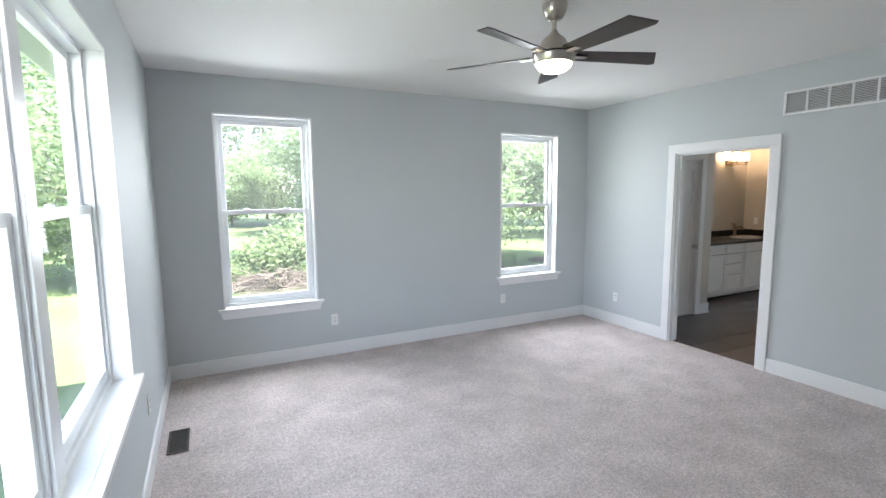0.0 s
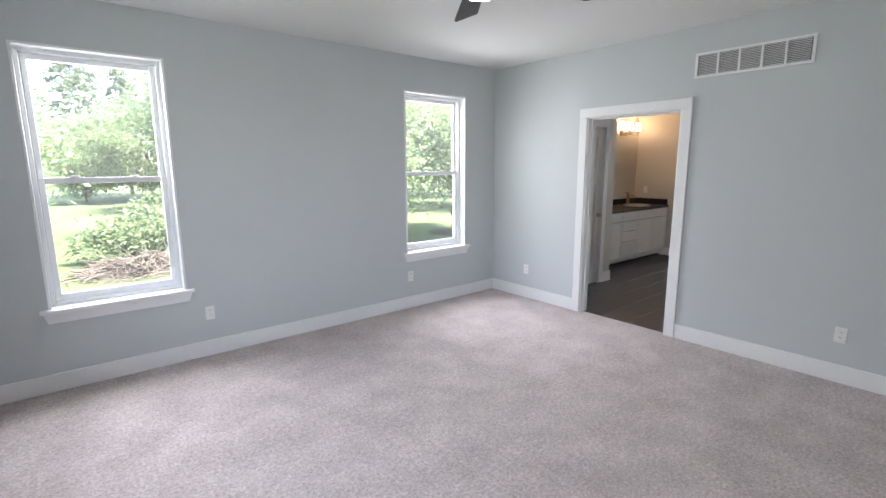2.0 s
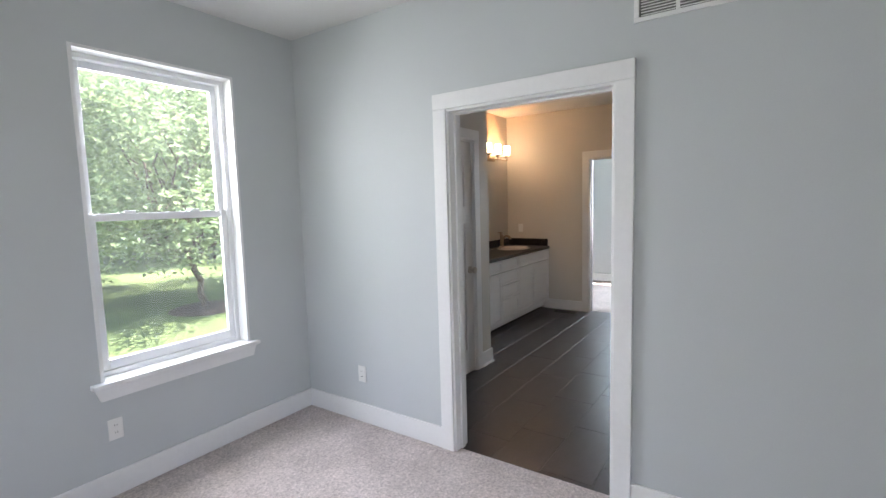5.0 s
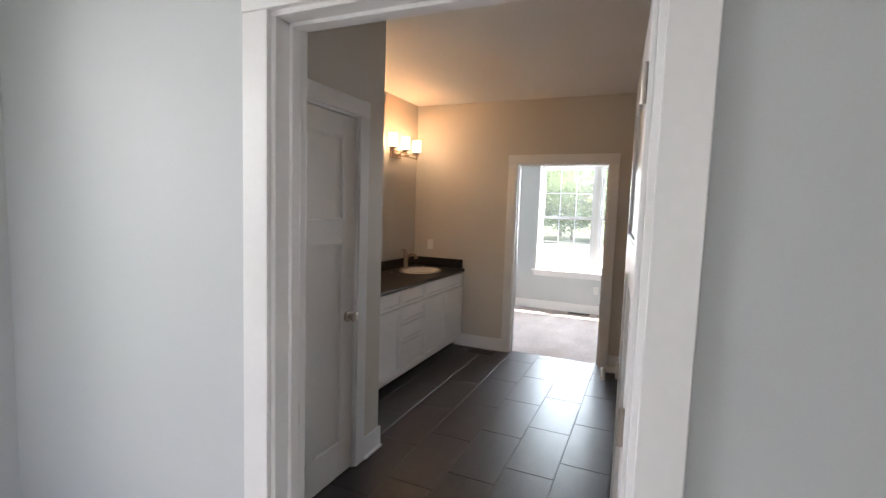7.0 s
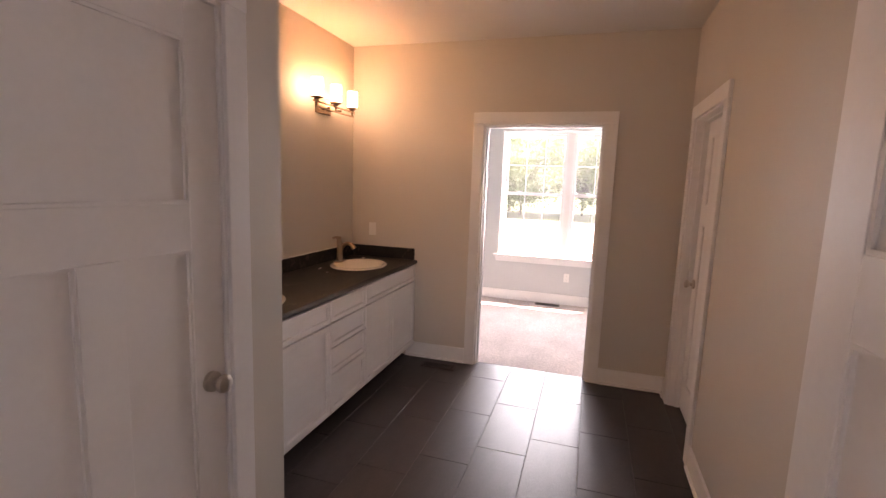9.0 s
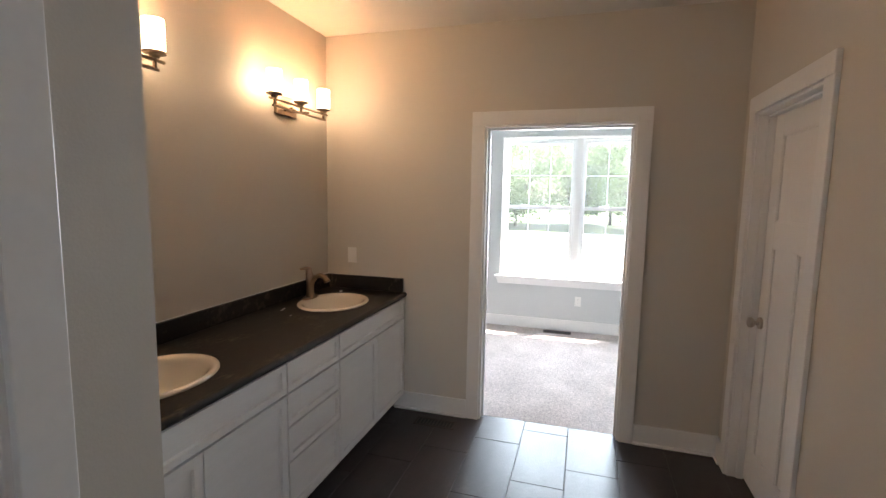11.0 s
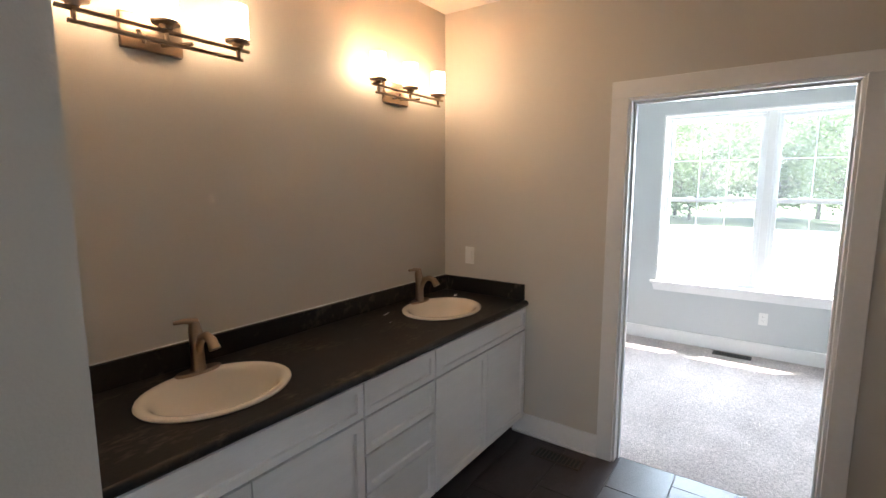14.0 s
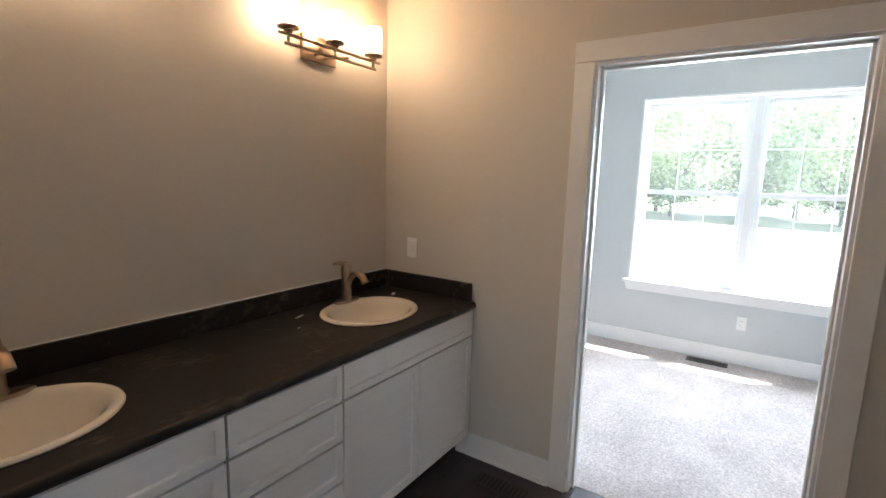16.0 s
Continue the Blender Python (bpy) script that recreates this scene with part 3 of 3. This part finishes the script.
near = broadleaf(3, 6.5, 3.0, 1.05, 105, 240, 0.075, lean=-0.4)
tall = broadleaf(5, 11.0, 4.2, 1.2, 150, 130, 0.13)
wide = broadleaf(8, 7.5, 4.0, 0.6, 140, 130, 0.12)
pine = conifer(11, 15.0, 3.4)
near.matrix_basis = pose(8.7, 13.5, GROUND, 0, 0, 20)
tall.matrix_basis = pose(15.0, 24.0, GROUND, 0, 0, 70)
wide.matrix_basis = pose(7.0, 19.5, GROUND, 0, 0, 130)
pine.matrix_basis = pose(2.6, 50.0, GROUND)
for src, x, y, turn, s in ((near, 12.0, 14.3, 100, 1.1), (tall, 10.0, 30, 10, 1.1), (tall, 20, 22, 150, 1.0), (tall, 27, 30, 80, 1.1), (wide, 22, 34, 60, 1.2),
                           (wide, -2.7, 17.5, 40, 0.82), (tall, 10.5, 42, 220, 1.2), (wide, 2.2, 42, 20, 0.8), (wide, 6.0, 41, 120, 0.9), (wide, -3.5, 40, 170, 0.9), (pine, 6.0, 52, 50, 0.8), (pine, -4.4, 33, 90, 1.0),
                           (tall, -9, 34, 10, 1.1), (wide, -9.5, 13, 10, 0.9), (tall, -13, 18, 100, 1.0), (tall, -16, 9, 200, 1.1), (wide, -17, 2, 300, 1.2), (tall, -14, 26, 40, 1.2), (wide, -10, 8, 77, 0.8), (tall, 13, 36, 300, 1.1), (wide, 17, 29, 222, 1.0),
                           (wide, 47, -14, 10, 1.1), (tall, 48, -7, 60, 0.9), (wide, 46, -1, 130, 1.2), (tall, 50, 4, 200, 0.95), (wide, 46, 9, 280, 1.2), (tall, 49, 15, 20, 0.9), (wide, 47, 21, 90, 1.1), (pine, 53, 1, 0, 0.9), (pine, 52, 11, 0, 0.95), (pine, 53, -10, 0, 0.8)):
    c = copy_thing(src, pose(x, y, GROUND, 0, 0, turn))
    c.scale = (s, s, s)


def shrub(seed, m, r):
    rng = np.random.default_rng(seed)
    t = thing("shrub", m, "loose grey-green shrub beside the brush pile", "shrub")
    cl = [(rng.normal() * r * 0.5, rng.normal() * r * 0.5, abs(rng.normal()) * r * 0.6 + 0.2) for _ in range(40)]
    bm = bmesh.new()
    for c in cl[::2]:
        limb(bm, rng, (0, 0, -0.05), c, 0.03, 0.008)
    part("stems", bm, BARK, t, "thin woody stems", smooth=True)
    me = leaves(rng, cl, 110, 0.085, r * 0.22)
    me.materials.append(SHRUB)
    ob = new("crown", me)
    ob.parent = t


shrub(21, pose(3.5, 14.9, GROUND), 1.25)
shrub(22, pose(4.6, 15.4, GROUND), 1.2)
shrub(24, pose(2.1, 16.0, GROUND), 0.9)
rng = np.random.default_rng(31)
bm = bmesh.new()
for _ in range(420):
    c = Vector((rng.normal() * 0.85, rng.normal() * 0.5, 0))
    c.z = 0.04 + max(0.0, 0.55 - c.x ** 2 * 0.18 - c.y ** 2 * 0.5) * rng.random()
    d = Vector((rng.normal(), rng.normal(), rng.normal() * 0.3)).normalized() * rng.uniform(0.25, 0.7)
    tube([c - d, c + Vector((0, 0, 0.05)), c + d], [0.014, 0.012, 0.005], 4, bm)
pile = tagged(new("brush_pile", mesh_of("brush_pile", bm, TWIG)), "tangled pile of dry brown cut branches on the lawn", "brush pile", kind="stuff")
pile.matrix_basis = pose(2.0, 13.8, GROUND) @ Matrix.Diagonal((0.85, 0.85, 0.8, 1))
for x, y in ((8.7, 13.5), (12.0, 14.3)):
    prof = [(0.9, 0.0), (0.75, 0.05), (0.3, 0.09), (0.0, 0.10)]
    ob = tagged(new("mulch_bed", mesh_of("mulch_bed", lathe(prof, 28), MULCH, True)), "dark mulch ring round the tree foot", "mulch bed")
    ob.matrix_basis = pose(x, y, GROUND)

# ---- bedroom things ----
fan = thing("ceiling_fan", pose(2.158, 2.508, H), "brushed nickel ceiling fan, five dark blades, light on", "ceiling fan")
part("canopy", lathe([(0.0, 0.0), (0.072, 0.0), (0.073, -0.012), (0.066, -0.045), (0.052, -0.074), (0.034, -0.088), (0.018, -0.09)], 32), NICKEL, fan, smooth=True)
part("downrod", lathe([(0.0125, -0.085), (0.0125, -0.16)], 16), NICKEL, fan, smooth=True)
part("housing", lathe([(0.0145, -0.14), (0.022, -0.155), (0.036, -0.172), (0.056, -0.186), (0.068, -0.2), (0.082, -0.226), (0.108, -0.25), (0.122, -0.262), (0.124, -0.27), (0.12, -0.273)], 40), NICKEL, fan, smooth=True)
part("shadow_gap", lathe([(0.112, -0.272), (0.112, -0.282)], 40), SLOT, fan, "dark slot that the blades leave from", smooth=True)
part("light_ring", lathe([(0.118, -0.281), (0.124, -0.284), (0.119, -0.31), (0.108, -0.33)], 40), NICKEL, fan, smooth=True)
part("light_bowl", lathe([(0.106, -0.324), (0.104, -0.334), (0.09, -0.354), (0.06, -0.372), (0.025, -0.380), (0.0, -0.381)], 40), BOWL, fan, "lit frosted glass bowl", smooth=True)
for k in range(5):
    ang = 342 + 72 * k
    m = pose(0, 0, -0.288, 0, 0, ang)
    part("blade_arm", boxes((0.085, 0.20, -0.02, 0.02, -0.004, 0.004), bevel=0.003), NICKEL, fan, m=m)
    bm = bmesh.new()
    top = [bm.verts.new(p) for p in ((0.13, -0.05, 0), (0.60, -0.068, 0), (0.665, 0.055, 0), (0.64, 0.068, 0), (0.13, 0.05, 0))]
    fc = bm.faces.new(top)
    ex = bmesh.ops.extrude_face_region(bm, geom=[fc])
    for v in ex["geom"]:
        if isinstance(v, bmesh.types.BMVert):
            v.co.z += 0.006
    part("blade", bm, BLADE, fan, "dark walnut-stained blade", m=m @ pose(0, 0, 0.006, -13, 0, 0))

vent = thing("return_air_grille", pose(XR, 2.27, 2.417, 0, 0, -90), "white metal return air grille high on the wall", "air vent")
W2, H2 = 0.415, 0.101
part("frame", boxes((-W2, W2, -0.012, 0.0, H2 - 0.02, H2), (-W2, W2, -0.012, 0.0, -H2, -H2 + 0.02), (-W2, -W2 + 0.022, -0.012, 0, -H2 + 0.02, H2 - 0.02), (W2 - 0.022, W2, -0.012, 0, -H2 + 0.02, H2 - 0.02), bevel=0.003), WHITE, vent)
part("backing", boxes((-W2 + 0.01, W2 - 0.01, -0.003, -0.001, -H2 + 0.01, H2 - 0.01)), DUCT, vent, "grey duct behind the slats")
cell = (2 * W2 - 0.044) / 5
for k in range(1, 5):
    xk = -W2 + 0.022 + cell * k
    part("divider", boxes((xk - 0.008, xk + 0.008, -0.012, -0.002, -H2 + 0.02, H2 - 0.02)), WHITE, vent)
slat = mesh_of("slat", boxes((-cell / 2 + 0.009, cell / 2 - 0.009, -0.0035, 0.0035, -0.0012, 0.0012)), WHITE)
for k in range(5):
    for i in range(13):
        ob = new("slat", slat)
        ob.parent = vent
        ob.matrix_basis = pose(-W2 + 0.022 + cell * (k + 0.5), -0.0075, -H2 + 0.026 + 0.0124 * i, 40, 0, 0)


def outlet(m, label="white duplex power outlet on the wall", name="power_outlet", switch=False):
    """Plate on the wall; y points into the wall."""
    t = thing(name, m, label, "light switch" if switch else "outlet")
    part("plate", boxes((-0.036, 0.036, -0.006, 0.0, -0.058, 0.058), bevel=0.003), PLATE, t)
    if switch:
        part("rocker", boxes((-0.016, 0.016, -0.010, -0.004, -0.033, 0.033), bevel=0.002), PLATE, t)
        return t
    for z in (-0.02, 0.02):
        s = part("socket", lathe([(0.0, -0.008), (0.016, -0.008), (0.017, -0.004)], 20), PLATE, t, m=pose(0, 0, z) @ pose(0, 0, 0, -90, 0, 0) @ Matrix.Diagonal((1, 1, -1, 1)))
        part("slot", boxes((-0.007, -0.005, -0.0088, -0.0078, z - 0.002, z + 0.008), (0.005, 0.007, -0.0088, -0.0078, z - 0.002, z + 0.008)), SLOT, s, m=pose(0, 0, 0, 0, 0, 0) @ Matrix.Diagonal((1, 1, 1, 1)) @ (pose(0, 0, z) @ pose(0, 0, 0, -90, 0, 0) @ Matrix.Diagonal((1, 1, -1, 1))).inverted())
    return t


outlet(pose(1.436, YF, 0.372))
outlet(pose(3.536, YF, 0.365))
outlet(pose(XR, 4.486, 0.35, 0, 0, -90))
outlet(pose(XR, 1.49, 0.36, 0, 0, -90))
outlet(pose(XL, 3.55, 0.40, 0, 0, 90))
outlet(pose(X31, 3.47, 0.37, 0, 0, -90))
outlet(pose(XB1, 5.116, 1.145, 0, 0, -90), "white rocker switch above the vanity splashback", "light_switch", True)


def floor_register(m, w, d, label):
    t = thing("floor_register", m, label, "floor vent")
    part("frame", boxes((-w, w, -d, -d + 0.014, 0, 0.006), (-w, w, d - 0.014, d, 0, 0.006), (-w, -w + 0.014, -d + 0.014, d - 0.014, 0, 0.006), (w - 0.014, w, -d + 0.014, d - 0.014, 0, 0.006), bevel=0.002), REGISTER, t)
    part("well", boxes((-w + 0.01, w - 0.01, -d + 0.01, d - 0.01, 0.0005, 0.0015)), SLOT, t)
    for i in range(12):
        y = -d + 0.02 + (2 * d - 0.04) * i / 11
        part("louvre", boxes((-w + 0.014, w - 0.014, y - 0.003, y + 0.003, 0.0015, 0.005)), REGISTER, t)


floor_register(pose(0.042, 3.80, 0.002), 0.065, 0.17, "dark brown metal floor register in the carpet")
floor_register(pose(8.685, 4.385, 0.004), 0.055, 0.15, "dark brown metal floor register in the tiles")
floor_register(pose(11.30, 3.69, 0.002), 0.055, 0.16, "dark metal floor register under the window")

# ---- bathroom things ----
VF, VT = 4.70, 0.852   # cabinet face, underside of the worktop


def shaker(w, h, rail=0.055):
    bm = boxes((0, w, -0.006, 0.014, 0, h))
    front = [f for f in bm.faces if f.normal.y < -0.9]
    bmesh.ops.inset_individual(bm, faces=front, thickness=rail)
    bmesh.ops.inset_individual(bm, faces=front, thickness=0.005)
    for v in front[0].verts:
        v.co.y += 0.011
    return bm


def cabinet(x0, x1, fronts, label):
    t = thing("vanity_cabinet", pose(x0, VF, 0), label, "bathroom cabinet", "vanity cabinets")
    w = x1 - x0
    # Dark strip added behind the fronts; its colour stands in for gap shade.
    part("gap_shade_strip", boxes((0.0, w, 0.0095, 0.06, 0.117, 0.841)), GAP_SHADE, t, "dark strip behind the fronts, coloured as gap shade")
    part("body", boxes((0.0, w, 0.061, YA - VF, 0.115, 0.7), (0.0, 0.018, 0.061, YA - VF, 0.7, VT), (w - 0.018, w, 0.061, YA - VF, 0.7, VT), (0.0, w, 0.07, YA - VF, 0.031, 0.115), (0.0, w, 0.002, 0.06, 0.108, 0.116), (0.0, w, 0.002, 0.06, 0.842, VT)), CABINET, t)
    for nm, a, b, z0, z1 in fronts:
        part(nm, shaker(b - a, z1 - z0, 0.055 if z1 - z0 > 0.2 else 0.04), CABINET, t, m=pose(a, -0.006, z0))
    return t


E0, E1, E2, E3 = XV + 0.002, 7.41, 7.882, XB1 - 0.002
for a, b in ((E0, E1), (E2, E3)):
    w = b - a
    cabinet(a, b, [("false_front", 0.005, w - 0.005, 0.707, 0.845), ("door", 0.005, w / 2 - 0.003, 0.115, 0.697), ("door", w / 2 + 0.003, w - 0.005, 0.115, 0.697)], "white shaker sink cabinet with two closed doors")
wd = E2 - E1
cabinet(E1, E2, [("drawer_front", 0.005, wd - 0.005, z0, z1) for z0, z1 in ((0.707, 0.845), (0.546, 0.697), (0.377, 0.536), (0.115, 0.367))], "white shaker cabinet with four closed drawers")

SINKS = ((7.0, 5.0), (8.37, 5.0))
RX, RY = 0.245, 0.2


def worktop():
    bm = bmesh.new()
    y0, y1, z0, z1 = 4.69, YA - 0.001, VT, 0.89
    xs = [XV + 0.001]
    for cx, cy in SINKS:
        n, a, b = 48, cx - 0.3, cx + 0.3
        inner, outer = [], []
        for k in range(n):
            th = 2 * math.pi * (k + 0.5) / n
            c, s = math.cos(th), math.sin(th)
            inner.append((cx + RX * c, cy + RY * s))
            f = min(0.3 / abs(c), ((y1 - cy) if s > 0 else (cy - y0)) / abs(s))
            outer.append((cx + f * c, cy + f * s))
        for corner in ((a, y0), (a, y1), (b, y0), (b, y1)):
            k = min(range(n), key=lambda i: (outer[i][0] - corner[0]) ** 2 + (outer[i][1] - corner[1]) ** 2)
            outer[k] = corner
        I = [[bm.verts.new((*p, z)) for p in inner] for z in (z0, z1)]
        O = [[bm.verts.new((*p, z)) for p in outer] for z in (z0, z1)]
        for k in range(n):
            q = (k + 1) % n
            bm.faces.new((I[1][k], I[1][q], O[1][q], O[1][k])), bm.faces.new((I[0][k], O[0][k], O[0][q], I[0][q]))
            bm.faces.new((I[0][k], I[0][q], I[1][q], I[1][k])), bm.faces.new((O[0][k], O[1][k], O[1][q], O[0][q]))
        xs += [a, b]
    xs.append(XB1 - 0.001)
    for a, b in zip(xs[::2], xs[1::2]):
        box(bm, a, b, y0, y1, z0, z1)
    bmesh.ops.remove_doubles(bm, verts=bm.verts, dist=1e-4)
    return bm


top = thing("vanity_worktop", pose(0, 0, 0), "dark laminate vanity worktop, dusty, with splashbacks", "worktop")
part("slab", worktop(), COUNTER, top)
part("front_edge", tube([(XV + 0.001, 4.691, 0.872), (XB1 - 0.001, 4.691, 0.872)], 0.0185, 16), COUNTER, top, smooth=True)
part("splashback", boxes((XV + 0.001, XB1 - 0.001, YA - 0.021, YA - 0.001, 0.891, 0.992), bevel=0.003), COUNTER, top)
part("side_splash", boxes((XB1 - 0.021, XB1 - 0.001, 4.70, YA - 0.022, 0.891, 0.992), bevel=0.003), COUNTER, top)
part("caulk_line", tube([(XV + 0.002, YA - 0.002, 0.993), (XB1 - 0.002, YA - 0.002, 0.993)], 0.003, 6), WHITE, top, "white caulk bead")

for cx, cy in SINKS:
    s = thing("sink", pose(cx, cy, 0.89), "oval bisque drop-in sink set in the dark worktop", "sink", "vanity sinks")
    prof = [(0.0, -0.162), (0.05, -0.161), (0.09, -0.153), (0.14, -0.130), (0.175, -0.096), (0.2, -0.056), (0.222, -0.012), (0.236, 0.0005), (0.262, 0.001), (0.265, 0.006), (0.261, 0.012), (0.252, 0.015), (0.242, 0.0145), (0.232, 0.011), (0.222, 0.004), (0.212, -0.008), (0.200, -0.028), (0.185, -0.056), (0.163, -0.09), (0.13, -0.122), (0.085, -0.143), (0.05, -0.150), (0.024, -0.152)]
    part("basin", lathe(prof, 56, sy=0.82), PORCELAIN, s, smooth=True)
    part("drain", lathe([(0.024, -0.151), (0.022, -0.148), (0.006, -0.150), (0.0, -0.150)], 24), NICKEL, s, "metal drain", smooth=True)
    part("overflow", lathe([(0.0, 0.0), (0.008, 0.0), (0.009, -0.003)], 14), SLOT, s, m=pose(0, -0.148, -0.05, 65, 0, 0))
    f = thing("faucet", pose(cx + 0.03, cy + 0.195, 0.90) @ Matrix.Diagonal((1.12, 1.12, 1.05, 1)), "warm brushed nickel single-lever faucet behind the basin", "faucet", "vanity faucets")
    part("base_plate", lathe([(0.0, 0.0), (0.08, 0.0), (0.08, 0.006), (0.074, 0.011), (0.0, 0.013)], 32, sy=0.36), BRONZE, f, smooth=True)
    part("body", tube([(0, 0, 0.008), (0, 0, 0.03), (0, 0, 0.09), (0, 0, 0.135), (0, 0.002, 0.15)], [0.027, 0.023, 0.021, 0.024, 0.022], 18), BRONZE, f, smooth=True)
    part("spout", tube([(0, -0.008, 0.07), (0, -0.018, 0.11), (0, -0.04, 0.142), (0, -0.07, 0.152), (0, -0.098, 0.142), (0, -0.118, 0.112)], [0.012, 0.014, 0.015, 0.015, 0.016, 0.019], 14), BRONZE, f, smooth=True)
    h = part("handle_stem", tube([(0, 0.003, 0.148), (0, 0.006, 0.165), (0, 0.008, 0.188)], [0.023, 0.021, 0.017], 14), BRONZE, f, smooth=True)
    part("handle", tube([(0.008, 0.004, 0.186), (-0.03, 0.014, 0.196), (-0.062, 0.022, 0.194)], [0.014, 0.010, 0.007], 10), BRONZE, h, "flat lever", smooth=True)


def sconce(x, label):
    t = thing("vanity_light", pose(x, YA, 2.15), label, "wall light", "vanity lights")
    part("backplate", boxes((-0.105, 0.105, -0.022, 0.0, -0.06, 0.06), bevel=0.004), BRONZE, t)
    for z, w in ((-0.008, 0.315), (-0.045, 0.285)):
        part("bar", boxes((-w, w, -0.132, -0.118, z - 0.006, z + 0.006), bevel=0.002), BRONZE, t)
    for s in (-1, 1):
        part("arm", tube([(s * 0.03, -0.02, -0.03), (s * 0.055, -0.07, -0.03), (s * 0.09, -0.125, -0.027)], 0.007, 8), BRONZE, t, smooth=True)
    for k in (-1, 0, 1):
        xk = 0.267 * k
        post = part("post", tube([(xk, -0.125, -0.045), (xk, -0.125, 0.004)], 0.008, 10), BRONZE, t, smooth=True)
        part("cup", lathe([(0.0, 0.0), (0.018, 0.0), (0.024, 0.012), (0.045, 0.017), (0.047, 0.026), (0.03, 0.028)], 28), BRONZE, t, m=pose(xk, -0.125, 0), smooth=True)
        part("glass_shade", lathe([(0.0, 0.029), (0.037, 0.029), (0.042, 0.034), (0.042, 0.155), (0.039, 0.155), (0.039, 0.04), (0.0, 0.04)], 28), SHADE, t, "glowing frosted glass cylinder shade", m=pose(xk, -0.125, 0), smooth=True)


sconce(7.005, "three-light vanity fixture, frosted glass shades lit")
sconce(8.335, "three-light vanity fixture near the corner, shades lit")

# ---- builder's litter on the worktop ----
def scrap(x, y, turn, w, d, curl, label):
    bm = bmesh.new()
    n = 5
    top_row, low_row = [], []
    for i in range(n + 1):
        u = i / n
        z = 0.0015 + curl * u * u
        for rows, dz in ((top_row, 0.0008), (low_row, 0.0)):
            rows.append([bm.verts.new(((u - 0.5) * w, v * d, z + dz)) for v in (-0.5, 0.5)])
    for i in range(n):
        bm.faces.new((top_row[i][0], top_row[i + 1][0], top_row[i + 1][1], top_row[i][1]))
        bm.faces.new((low_row[i][0], low_row[i][1], low_row[i + 1][1], low_row[i + 1][0]))
        for k in (0, 1):
            bm.faces.new((top_row[i][k], low_row[i][k], low_row[i + 1][k], top_row[i + 1][k]))
    for i in (0, n):
        bm.faces.new((top_row[i][0], top_row[i][1], low_row[i][1], low_row[i][0]))
    ob = tagged(new("paper_scrap", mesh_of("paper_scrap", bm, PLATE)), label, "paper scrap", "litter on the worktop")
    ob.matrix_basis = pose(x, y, 0.889, 0, 0, turn)


scrap(8.70, 5.13, 20, 0.035, 0.02, 0.006, "small curled white paper scrap on the dark worktop")
scrap(8.09, 5.19, 12, 0.055, 0.012, 0.003, "thin pale torn strip lying beside the sink")
scrap(7.98, 5.06, -30, 0.012, 0.008, 0.003, "tiny white crumb of plaster on the worktop")

# ---- bathroom floor tiles ----
floor = structure("floor_bathroom", boxes((CX + 0.001, CX2 - 0.001, YR - 1.38, YA, -0.05, -0.0035)), GROUT, "dark slate-look floor tiles in running bond", "tile floor")
TW, TL, J = 0.2975, 0.61, 0.003
tile_meshes = {}
for r in range(-3, 6):
    ya, yb = 3.485 + TW * r, 3.485 + TW * (r + 1)
    start = (8.19 - 0.205 * r) % TL
    k = int((CX - start) // TL)
    while start + k * TL < CX2:
        xa, xb = max(start + k * TL, CX), min(start + (k + 1) * TL, CX2)
        k += 1
        y0, y1 = max(ya, YR - 0.06), min(yb, 4.78)
        if xb - xa < 0.02 or y1 - y0 < 0.02:
            continue
        key = (round(xb - xa, 3), round(y1 - y0, 3))
        if key not in tile_meshes:
            a, b = (key[0] - J) / 2, (key[1] - J) / 2
            bm = boxes((-a, a, -b, b, -0.006, 0.0))
            bmesh.ops.bevel(bm, geom=[e for e in bm.edges if all(v.co.z > -0.001 for v in e.verts)], offset=0.0015, segments=1, affect="EDGES")
            tile_meshes[key] = mesh_of("tile", bm, TILE)
        ob = new("tile", tile_meshes[key])
        ob.parent = floor
        ob.matrix_basis = pose((xa + xb) / 2, (y0 + y1) / 2, 0)
